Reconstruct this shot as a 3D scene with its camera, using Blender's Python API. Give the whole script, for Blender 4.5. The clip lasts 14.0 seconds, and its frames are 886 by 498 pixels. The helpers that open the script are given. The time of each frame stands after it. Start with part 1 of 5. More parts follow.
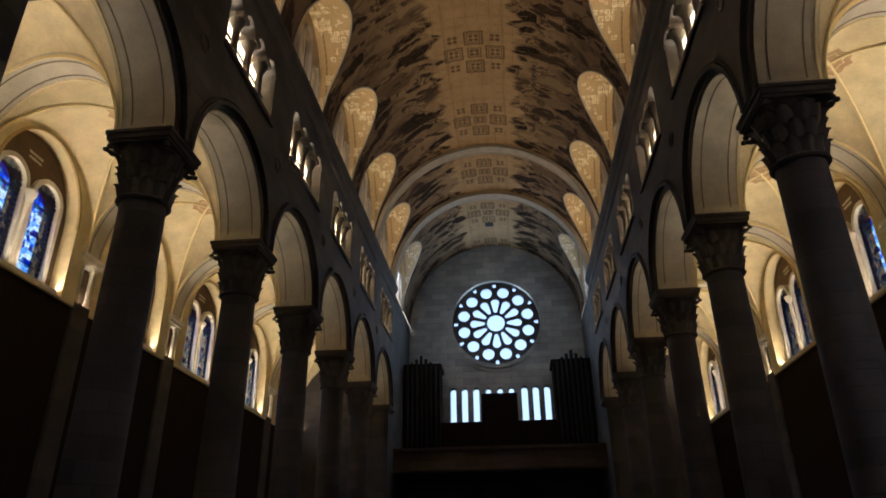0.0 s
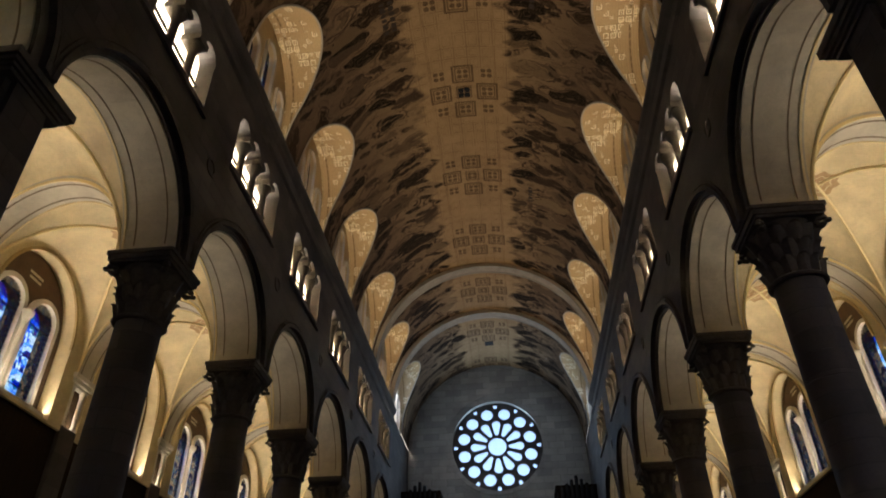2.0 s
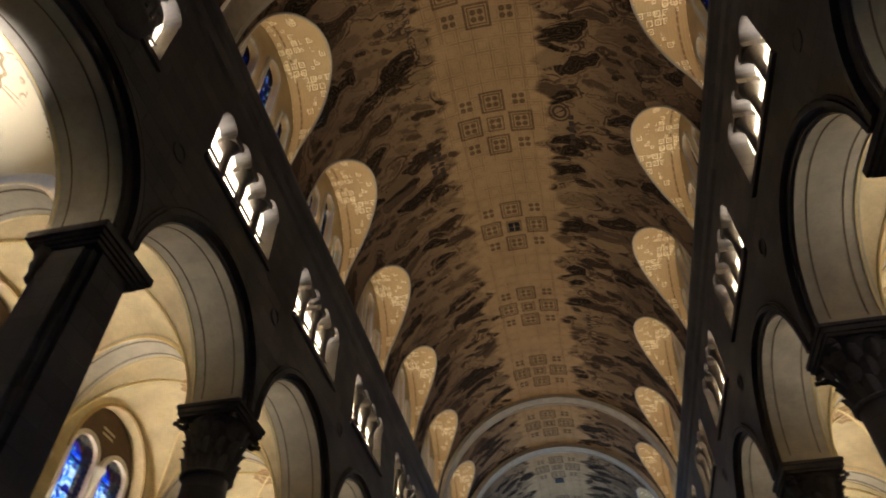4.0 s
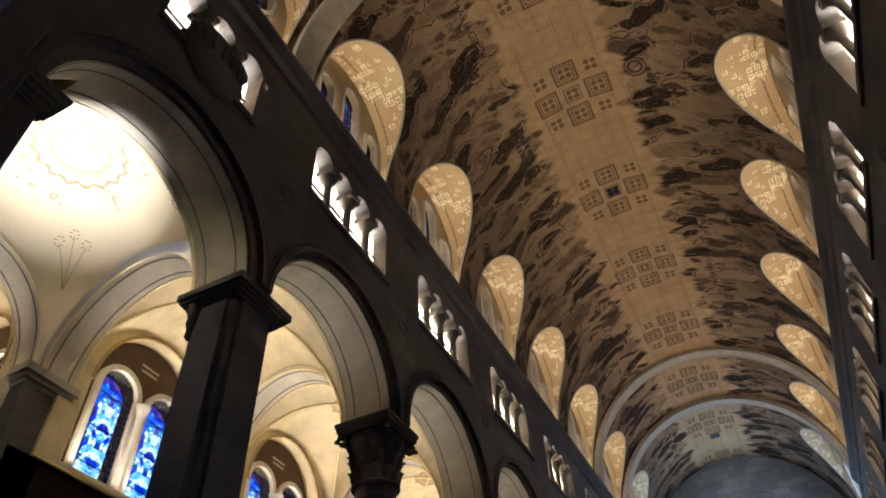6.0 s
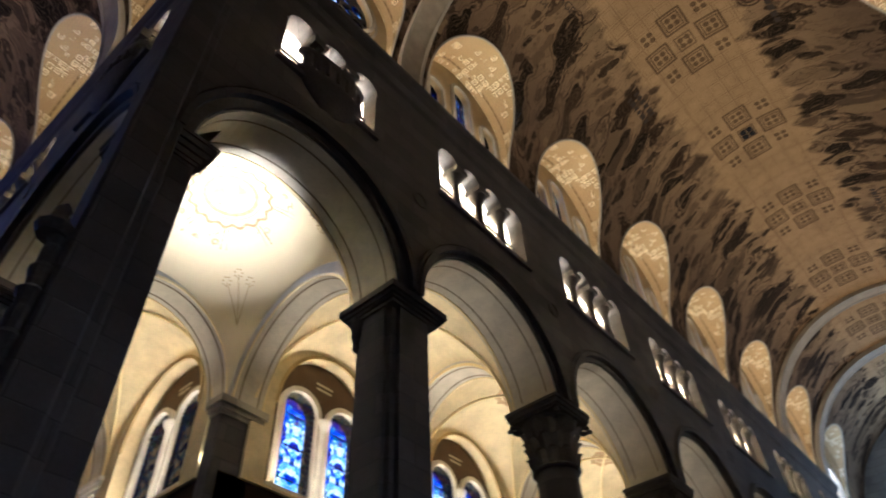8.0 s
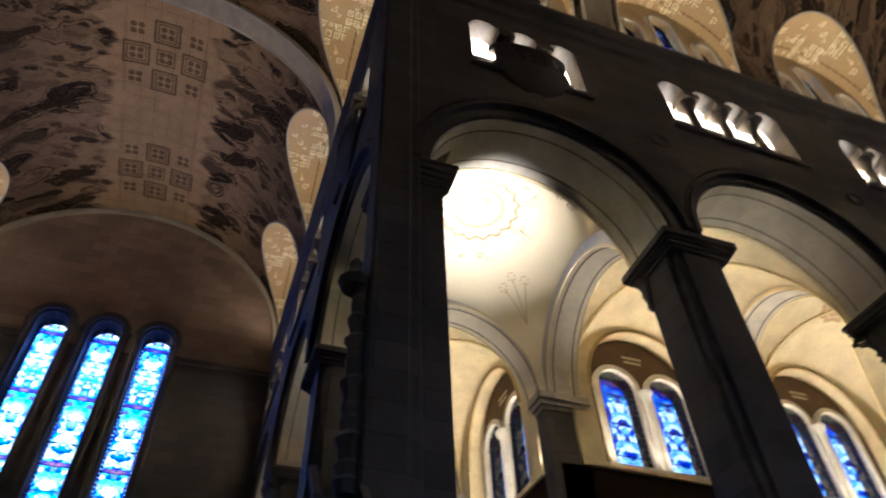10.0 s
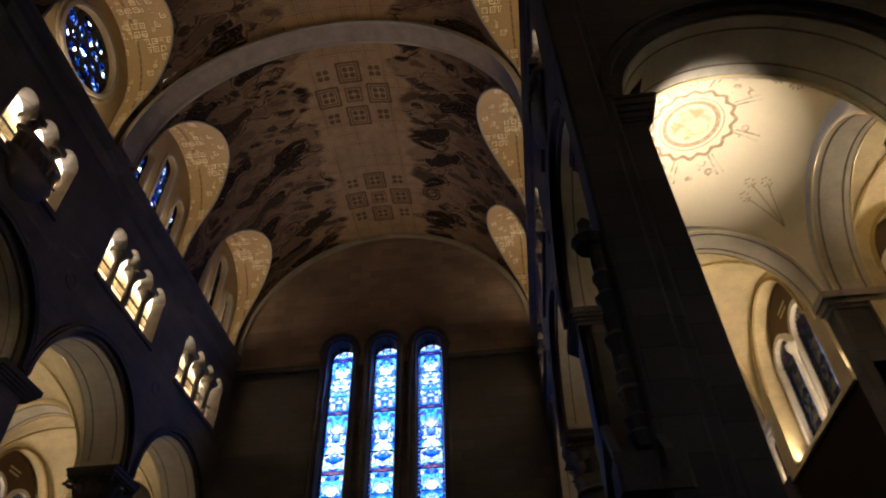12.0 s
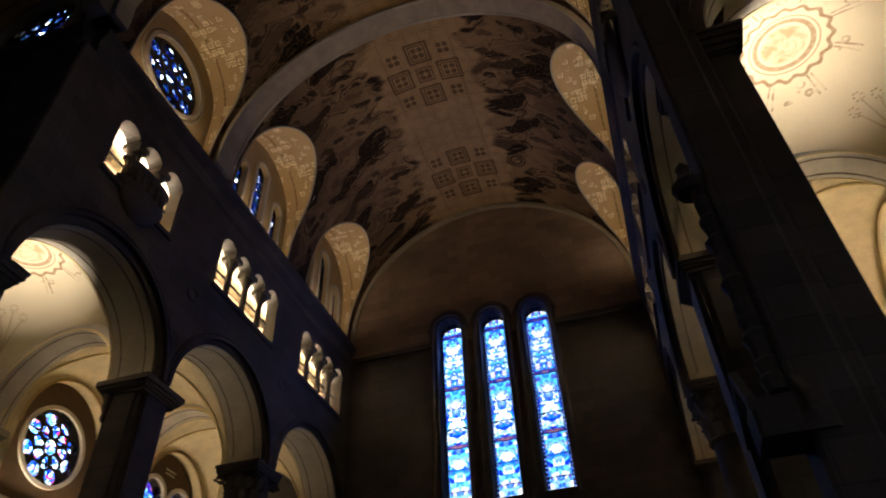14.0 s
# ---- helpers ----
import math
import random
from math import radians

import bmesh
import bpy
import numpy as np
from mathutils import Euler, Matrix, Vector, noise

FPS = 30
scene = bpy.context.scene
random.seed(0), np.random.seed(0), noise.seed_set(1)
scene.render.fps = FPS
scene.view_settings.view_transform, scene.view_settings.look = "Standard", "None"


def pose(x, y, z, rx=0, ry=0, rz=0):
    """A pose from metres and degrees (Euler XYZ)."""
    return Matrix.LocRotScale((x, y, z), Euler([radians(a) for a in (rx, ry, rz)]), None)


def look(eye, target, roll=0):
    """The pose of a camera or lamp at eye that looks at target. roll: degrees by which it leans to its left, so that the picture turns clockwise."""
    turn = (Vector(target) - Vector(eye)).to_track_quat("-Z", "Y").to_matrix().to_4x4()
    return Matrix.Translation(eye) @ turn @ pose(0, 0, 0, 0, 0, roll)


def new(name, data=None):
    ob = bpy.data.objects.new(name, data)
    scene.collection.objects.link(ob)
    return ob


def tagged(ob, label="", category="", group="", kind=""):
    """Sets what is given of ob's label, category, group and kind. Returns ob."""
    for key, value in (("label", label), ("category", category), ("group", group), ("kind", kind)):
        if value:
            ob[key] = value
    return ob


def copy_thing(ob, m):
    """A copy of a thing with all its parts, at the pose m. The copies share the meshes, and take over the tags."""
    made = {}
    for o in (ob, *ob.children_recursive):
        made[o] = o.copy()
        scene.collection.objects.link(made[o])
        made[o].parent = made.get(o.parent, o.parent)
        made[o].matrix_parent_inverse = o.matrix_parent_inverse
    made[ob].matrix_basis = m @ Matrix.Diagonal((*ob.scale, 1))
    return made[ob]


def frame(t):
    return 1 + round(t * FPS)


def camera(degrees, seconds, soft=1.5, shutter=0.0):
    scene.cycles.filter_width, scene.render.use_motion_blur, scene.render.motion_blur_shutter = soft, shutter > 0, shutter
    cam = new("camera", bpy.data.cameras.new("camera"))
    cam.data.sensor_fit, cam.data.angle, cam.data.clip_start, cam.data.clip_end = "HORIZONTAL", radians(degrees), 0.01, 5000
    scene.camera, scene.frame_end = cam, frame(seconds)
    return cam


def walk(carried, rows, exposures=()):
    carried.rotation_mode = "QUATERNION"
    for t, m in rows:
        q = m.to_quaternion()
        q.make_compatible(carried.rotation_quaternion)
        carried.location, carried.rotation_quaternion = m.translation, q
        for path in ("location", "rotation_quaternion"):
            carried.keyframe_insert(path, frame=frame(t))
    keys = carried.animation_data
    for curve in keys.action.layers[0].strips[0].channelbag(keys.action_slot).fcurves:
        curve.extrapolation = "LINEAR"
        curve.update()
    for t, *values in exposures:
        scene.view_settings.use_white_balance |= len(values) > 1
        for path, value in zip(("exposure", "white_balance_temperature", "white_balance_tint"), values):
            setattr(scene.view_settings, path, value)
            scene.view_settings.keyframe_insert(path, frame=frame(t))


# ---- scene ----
cam = camera(66.1, 14.0, 1.8, 0.5)
PATH = [
    (0, (0.958, 1.531, 2.249), (0.786, 3.334, 3.097), -0.7),
    (0.5, (0.983, 1.578, 2.307), (0.816, 3.357, 3.205), -0.6),
    (1, (0.991, 1.58, 2.293), (0.834, 3.311, 3.281), -0.5),
    (1.5, (1.014, 1.573, 2.298), (0.876, 3.252, 3.376), -0.5),
    (2, (0.978, 1.595, 2.311), (0.828, 3.226, 3.459), -0.9),
    (2.5, (0.952, 1.621, 2.332), (0.815, 3.187, 3.568), -1.1),
    (3, (0.984, 1.535, 2.35), (0.839, 3.006, 3.697), -0.3),
    (5.5, (1.004, 1.026, 2.095), (0.488, 2.279, 3.566), -3.2),
    (6, (0.967, 0.926, 2.034), (0.405, 2.209, 3.462), -3.8),
    (6.5, (0.945, 0.851, 2.049), (0.36, 2.121, 3.479), -4.5),
    (7, (0.942, 0.806, 2.024), (0.281, 2.048, 3.445), -3.8),
    (9.5, (0.293, 0.79, 1.845), (-0.911, 1.454, 3.298), -2.9),
    (10, (0.294, 0.734, 1.84), (-1.005, 1.243, 3.273), -2.5),
    (10.5, (0.336, 0.739, 1.806), (-1.047, 1.084, 3.209), -1.9),
    (11, (0.395, 0.712, 1.782), (-1.041, 0.841, 3.167), -1.1),
    (11.5, (0.404, 0.721, 1.769), (-1.045, 0.714, 3.147), -1.6),
    (12, (0.437, 0.716, 1.821), (-1.011, 0.583, 3.193), -1.8),
    (12.5, (0.426, 0.689, 1.814), (-1.046, 0.487, 3.153), -2.6),
    (13, (0.34, 0.677, 1.899), (-1.124, 0.439, 3.24), -2.0),
    (13.5, (0.483, 0.65, 1.823), (-0.977, 0.338, 3.154), -2.2),
    (14, (0.52, 0.629, 1.813), (-0.927, 0.219, 3.131), -2.7),
]
EXPOSURES = [(0, 1.38, 5850, 12), (3.2, 1.27, 5750, 11), (5.3, 2.05, 5300, 11), (7.2, 2.1, 5200, 11), (9.3, 2.1, 5150, 11), (10.5, 1.9, 5500, 11), (11.2, 1.40, 6150, 12), (14, 1.12, 6450, 14)]
walk(cam, [(t, look(eye, target, roll)) for t, eye, target, roll in PATH], EXPOSURES)

# ---------------- world and daylight ----------------
world = bpy.data.worlds.new("sky")
scene.world = world
world.use_nodes = True
_w = world.node_tree
sky = _w.nodes.new("ShaderNodeTexSky")
sky.sky_type = "NISHITA"
sky.sun_disc = False
sky.sun_elevation = radians(38)
sky.sun_rotation = radians(200)
sky.dust_density = 10.0
sky.ozone_density = 0.6
_w.links.new(sky.outputs[0], _w.nodes["Background"].inputs[0])
_w.nodes["Background"].inputs[1].default_value = 0.23

AISLE_W, LUNETTE_W, TRIFORIUM_W, DOME_W = 9.8, 7.4, 52.0, 48.0
WARM = (1.0, 0.80, 0.54)
PALE = (1.0, 0.88, 0.72)
GOLD = (1.0, 0.75, 0.44)
GALLERY = (1.0, 0.84, 0.62)


def area_lamp(name, eye, target, sx, sy, watts, colour, spread=170):
    d = bpy.data.lights.new(name, "AREA")
    d.shape, d.size, d.size_y, d.energy, d.color, d.spread = "RECTANGLE", sx, sy, watts, colour, radians(spread)
    ob = new(name, d)
    ob.matrix_world = look(eye, target)
    return ob


# ---------------- materials ----------------
class Nodes:
    def __init__(self, name):
        self.mat = bpy.data.materials.new(name)
        self.mat.use_nodes = True
        self.t = self.mat.node_tree
        self.bsdf = self.t.nodes["Principled BSDF"]
        self.out = self.t.nodes["Material Output"]

    def put(self, sock, v):
        if isinstance(v, bpy.types.NodeSocket):
            self.t.links.new(v, sock)
        elif isinstance(v, tuple) and len(v) == 3 and sock.type == "RGBA":
            sock.default_value = (*v, 1)
        else:
            sock.default_value = v

    def m(self, op, a, b=0.0, c=0.0):
        n = self.t.nodes.new("ShaderNodeMath")
        n.operation = op
        for s, v in zip(n.inputs, (a, b, c)):
            self.put(s, v)
        return n.outputs[0]

    def mix(self, f, a, b, mode="MIX"):
        n = self.t.nodes.new("ShaderNodeMix")
        n.data_type, n.blend_type = "RGBA", mode
        self.put(n.inputs[0], f)
        self.put(n.inputs[6], a)
        self.put(n.inputs[7], b)
        return n.outputs[2]

    def noise(self, vec, scale, detail=4, rough=0.55, dist=0.0):
        n = self.t.nodes.new("ShaderNodeTexNoise")
        self.put(n.inputs["Vector"], vec)
        n.inputs["Scale"].default_value = scale
        n.inputs["Detail"].default_value = detail
        n.inputs["Roughness"].default_value = rough
        n.inputs["Distortion"].default_value = dist
        return n.outputs[0]

    def voronoi(self, vec, scale, feature="F1", rand=1.0):
        n = self.t.nodes.new("ShaderNodeTexVoronoi")
        n.feature = feature
        self.put(n.inputs["Vector"], vec)
        n.inputs["Scale"].default_value = scale
        n.inputs["Randomness"].default_value = rand
        return n.outputs

    def ramp(self, f, *stops):
        n = self.t.nodes.new("ShaderNodeValToRGB")
        e = n.color_ramp.elements
        while len(e) < len(stops):
            e.new(0.5)
        for s, (p, c) in zip(e, stops):
            s.position = p
            s.color = (*c, 1) if isinstance(c, tuple) else (c, c, c, 1)
        self.put(n.inputs[0], f)
        return n.outputs[0]

    def step(self, v, lo, hi):
        n = self.t.nodes.new("ShaderNodeMapRange")
        n.interpolation_type = "SMOOTHSTEP"
        self.put(n.inputs[0], v)
        n.inputs[1].default_value, n.inputs[2].default_value = lo, hi
        return n.outputs[0]

    def band(self, v, centre, half, soft=0.012):
        return self.m("SUBTRACT", 1.0, self.step(self.m("ABSOLUTE", self.m("SUBTRACT", v, centre)), half - soft, half + soft))

    def place(self):
        return self.t.nodes.new("ShaderNodeNewGeometry").outputs["Position"]

    def uv(self):
        n = self.t.nodes.new("ShaderNodeUVMap")
        n.uv_map = "map"
        return n.outputs[0]

    def xyz(self, v):
        n = self.t.nodes.new("ShaderNodeSeparateXYZ")
        self.put(n.inputs[0], v)
        return n.outputs

    def vec(self, x, y, z=0.0):
        n = self.t.nodes.new("ShaderNodeCombineXYZ")
        for s, v in zip(n.inputs, (x, y, z)):
            self.put(s, v)
        return n.outputs[0]

    def finish(self, colour, rough=0.8, bump=None, depth=0.01, metal=0.0, gloss=0.3):
        self.put(self.bsdf.inputs["Base Color"], colour)
        self.put(self.bsdf.inputs["Roughness"], rough)
        self.put(self.bsdf.inputs["Metallic"], metal)
        self.bsdf.inputs["Specular IOR Level"].default_value = gloss
        if bump is not None:
            b = self.t.nodes.new("ShaderNodeBump")
            b.inputs["Distance"].default_value = depth
            self.put(b.inputs["Height"], bump)
            self.t.links.new(b.outputs[0], self.bsdf.inputs["Normal"])
        return self.mat


def stone(name, base, block=(1.1, 0.48), joint=0.5, speck=0.25):
    """Ashlar: courses of blocks of slightly different tone, thin joints, stains."""
    n = Nodes(name)
    x, y, z = n.xyz(n.place())
    br = n.t.nodes.new("ShaderNodeTexBrick")
    n.put(br.inputs["Vector"], n.vec(n.m("ADD", x, y), z))
    br.inputs["Scale"].default_value = 1.0
    br.inputs["Brick Width"].default_value, br.inputs["Row Height"].default_value = block
    br.inputs["Mortar Size"].default_value = 0.012
    br.inputs["Mortar Smooth"].default_value = 0.3
    n.put(br.inputs["Color1"], (0.78, 0.78, 0.78))
    n.put(br.inputs["Color2"], (1.12, 1.1, 1.06))
    n.put(br.inputs["Mortar"], (joint, joint, joint))
    big = n.noise(n.place(), 0.45, 5)
    fine = n.noise(n.place(), 14, 6, 0.7)
    col = n.mix(1.0, n.mix(1.0, (*base,), br.outputs[0], "MULTIPLY"), n.ramp(big, (0.3, 0.72), (0.7, 1.15)), "MULTIPLY")
    col = n.mix(speck, col, n.ramp(fine, (0.3, 0.25), (0.75, 1.0)), "MULTIPLY")
    h = n.m("ADD", n.m("MULTIPLY", br.outputs[1], -0.8), n.m("MULTIPLY", fine, 0.5))
    return n.finish(col, 0.85, h, 0.012)


def plaster(name, base, scale=1.2):
    """Old tinted plaster with soft clouding, faint veins and grain."""
    n = Nodes(name)
    p = n.place()
    cloud = n.noise(p, scale, 5, 0.6)
    grain = n.noise(p, 26, 5, 0.7)
    vein = n.ramp(n.noise(p, 2.4, 6, 0.65, 1.4), (0.46, 1.0), (0.5, 0.86), (0.54, 1.0))
    col = n.mix(1.0, (*base,), n.ramp(cloud, (0.3, 0.80), (0.7, 1.1)), "MULTIPLY")
    col = n.mix(0.6, col, vein, "MULTIPLY")
    return n.finish(col, 0.7, grain, 0.004)


def streaked_plaster(name, base):
    """Plaster of the gallery passage, with long uneven vertical streaks."""
    n = Nodes(name)
    x, y, z = n.xyz(n.place())
    run = n.noise(n.vec(n.m("MULTIPLY", x, 7.0), n.m("MULTIPLY", y, 7.0), n.m("MULTIPLY", z, 0.5)), 1.0, 4, 0.65)
    cloud = n.noise(n.place(), 1.6, 4)
    col = n.mix(1.0, (*base,), n.ramp(run, (0.35, 0.45), (0.62, 1.12)), "MULTIPLY")
    col = n.mix(0.7, col, n.ramp(cloud, (0.3, 0.6), (0.7, 1.1)), "MULTIPLY")
    return n.finish(col, 0.75, run, 0.006)


def painted_vault(name, pitch, start):
    """Barrel vault painting: pale gold middle strip with a panel of squares in each bay, dusky scenes on the flanks."""
    n = Nodes(name)
    u, s, _ = n.xyz(n.uv())
    du0 = n.m("SUBTRACT", n.m("FLOORED_MODULO", n.m("ADD", u, pitch * 50.5 - start), pitch), pitch / 2)
    a = n.m("ABSOLUTE", s)
    p = n.vec(u, s)
    # ground
    cloud = n.noise(p, 0.7, 5, 0.6)
    fine = n.noise(p, 9, 6, 0.7)
    ground = n.mix(cloud, (0.33, 0.215, 0.115), (0.60, 0.41, 0.225))
    ground = n.mix(0.5, ground, n.ramp(fine, (0.3, 0.62), (0.7, 1.1)), "MULTIPLY")
    # fine gold grid of the middle strip
    g = 0.62
    gu = n.m("ABSOLUTE", n.m("SUBTRACT", n.m("FLOORED_MODULO", n.m("ADD", du0, 62.31), g), g / 2))
    gs = n.m("ABSOLUTE", n.m("SUBTRACT", n.m("FLOORED_MODULO", n.m("ADD", s, 62.31), g), g / 2))
    gm = n.m("MAXIMUM", gu, gs)
    lines = n.m("MULTIPLY", n.m("MAXIMUM", n.band(gm, 0.295, 0.012), n.m("MULTIPLY", n.band(gm, 0.19, 0.014), 0.8)),
                n.ramp(n.noise(p, 0.9, 3), (0.36, 0.1), (0.55, 1.0)))
    inner = n.m("SUBTRACT", 1.0, n.step(a, 2.3, 2.7))
    ground = n.mix(n.m("MULTIPLY", n.m("MULTIPLY", lines, inner), 0.6), ground, (0.17, 0.105, 0.055))
    # flanks: long dark swathes following the curve of the vault, broken by pale drapery
    warp = n.m("MULTIPLY", n.m("SUBTRACT", n.noise(p, 0.5, 2, 0.5), 0.5), 1.7)
    sway = n.m("MULTIPLY", n.m("SUBTRACT", n.noise(n.vec(u, s, 9.0), 0.9, 3, 0.6), 0.5), 2.2)
    rough = n.m("MULTIPLY", n.m("SUBTRACT", n.noise(p, 1.7, 4, 0.6), 0.5), 0.26)
    lean = n.m("MULTIPLY", s, 0.16)
    va = n.voronoi(n.vec(n.m("ADD", n.m("MULTIPLY", n.m("ADD", u, lean), 1.25), warp), n.m("MULTIPLY", n.m("ADD", s, sway), 0.40), 2.0), 1.0)
    vb = n.voronoi(n.vec(n.m("ADD", n.m("MULTIPLY", n.m("SUBTRACT", u, lean), 2.4), warp), n.m("MULTIPLY", n.m("ADD", s, sway), 1.05), 6.0), 1.0)
    vc = n.voronoi(n.vec(n.m("ADD", n.m("MULTIPLY", n.m("ADD", u, lean), 5.0), n.m("MULTIPLY", warp, 2.0)), n.m("MULTIPLY", s, 0.7), 11.0), 1.0)
    da = n.m("ADD", va[0], rough)
    db = n.m("ADD", vb[0], n.m("MULTIPLY", rough, 1.2))
    robe = n.m("MULTIPLY", n.m("SUBTRACT", 1.0, n.step(da, 0.45, 0.51)), n.ramp(n.xyz(va[1])[0], (0.05, 0.3), (0.22, 1.0)))
    lump = n.m("MULTIPLY", n.m("SUBTRACT", 1.0, n.step(db, 0.40, 0.46)), n.ramp(n.xyz(vb[1])[1], (0.3, 0.1), (0.6, 0.9)))
    fold = n.ramp(n.m("ADD", vc[0], n.m("MULTIPLY", rough, 0.5)), (0.10, 0.35), (0.26, 1.0))
    edge_wave = n.noise(n.vec(n.m("MULTIPLY", u, 1.0), n.m("MULTIPLY", n.m("SIGN", s), 3.0)), 1.0, 2)
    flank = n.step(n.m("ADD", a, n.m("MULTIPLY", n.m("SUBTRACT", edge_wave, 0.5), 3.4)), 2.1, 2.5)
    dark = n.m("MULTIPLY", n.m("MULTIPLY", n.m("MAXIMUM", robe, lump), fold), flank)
    vh = n.voronoi(n.vec(u, s, 3.0), 0.42)
    halo = n.m("MULTIPLY", n.m("MAXIMUM", n.band(vh[0], 0.20, 0.018, 0.01), n.band(vh[0], 0.13, 0.022, 0.01)), n.m("GREATER_THAN", n.xyz(vh[1])[0], 0.35))
    contour = n.m("MAXIMUM", n.m("MAXIMUM", halo, n.band(da, 0.57, 0.03, 0.014)), n.m("MULTIPLY", n.band(db, 0.50, 0.025, 0.014), 0.8))
    contour = n.m("MAXIMUM", contour, n.m("MULTIPLY", n.band(n.m("ADD", vc[0], rough), 0.42, 0.03, 0.02), 0.5))
    contour = n.m("MULTIPLY", n.m("MULTIPLY", contour, flank), n.ramp(n.noise(p, 0.9, 2), (0.35, 0.25), (0.55, 0.9)))
    streak = n.m("ABSOLUTE", n.m("SINE", n.m("MULTIPLY", n.m("ADD", da, n.m("MULTIPLY", rough, 0.8)), 34.0)))
    piece = n.mix(n.m("LESS_THAN", da, 0.46), n.vec(*(n.xyz(vb[1])[0],) * 3), n.vec(*(n.xyz(va[1])[1],) * 3))
    tone = n.ramp(piece, (0.0, (0.006, 0.004, 0.003)), (0.5, (0.013, 0.008, 0.006)), (0.72, (0.04, 0.023, 0.014)), (0.88, (0.09, 0.06, 0.038)), (1.0, (0.26, 0.18, 0.10)))
    tone = n.mix(n.m("MULTIPLY", n.step(streak, 0.84, 0.97), 0.4), tone, (0.14, 0.095, 0.055))
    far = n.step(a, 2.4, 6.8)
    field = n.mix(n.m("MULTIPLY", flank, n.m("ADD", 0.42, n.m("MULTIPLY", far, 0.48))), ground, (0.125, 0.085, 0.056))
    col = n.mix(contour, field, (0.05, 0.03, 0.019))
    col = n.mix(n.m("MULTIPLY", dark, 0.97), col, tone)
    # panel of nine squares
    q = 1.17
    cu = n.m("ROUND", n.m("DIVIDE", du0, q))
    cs = n.m("ROUND", n.m("DIVIDE", s, q))
    lu = n.m("ABSOLUTE", n.m("SUBTRACT", du0, n.m("MULTIPLY", cu, q)))
    ls = n.m("ABSOLUTE", n.m("SUBTRACT", s, n.m("MULTIPLY", cs, q)))
    box = n.m("MAXIMUM", lu, ls)
    inside = n.m("MULTIPLY", n.m("LESS_THAN", n.m("ABSOLUTE", cu), 1.5), n.m("LESS_THAN", n.m("ABSOLUTE", cs), 1.5))
    corner = n.m("MULTIPLY", n.m("ABSOLUTE", cu), n.m("ABSOLUTE", cs))
    edge = n.m("MINIMUM", 1.0, n.m("ADD", n.m("ABSOLUTE", cu), n.m("ABSOLUTE", cs)))
    frame_mask = n.m("MULTIPLY", n.band(box, 0.49, 0.05), n.m("MULTIPLY", edge, n.m("SUBTRACT", 1.0, corner)))
    frame_mask = n.m("MAXIMUM", frame_mask, n.m("MULTIPLY", n.band(box, 0.36, 0.028), n.m("SUBTRACT", 1.0, corner)))
    quatre = n.m("MULTIPLY", n.m("SUBTRACT", 1.0, n.step(n.m("ADD", n.m("POWER", n.m("ABSOLUTE", n.m("SUBTRACT", lu, 0.15)), 2.0), n.m("POWER", n.m("ABSOLUTE", n.m("SUBTRACT", ls, 0.15)), 2.0)), 0.012, 0.019)), 1.0)
    heart = n.m("MULTIPLY", n.band(n.m("POWER", n.m("ADD", n.m("MULTIPLY", lu, lu), n.m("MULTIPLY", ls, ls)), 0.5), 0.2, 0.035), n.m("SUBTRACT", 1.0, edge))
    pat = n.m("MULTIPLY", n.m("MAXIMUM", n.m("MAXIMUM", frame_mask, quatre), heart), inside)
    wear = n.ramp(fine, (0.25, 0.55), (0.6, 1.0))
    col = n.mix(n.m("MULTIPLY", n.m("MULTIPLY", pat, wear), 0.74), col, (0.035, 0.018, 0.011))
    # pale border lines along the middle strip
    rails = n.m("MULTIPLY", n.band(a, 1.62, 0.02), n.ramp(n.noise(p, 0.6, 2), (0.4, 0.0), (0.55, 0.5)))
    col = n.mix(rails, col, (0.16, 0.09, 0.04))
    return n.finish(col, 0.9, fine, 0.004, 0.0, 0.1)


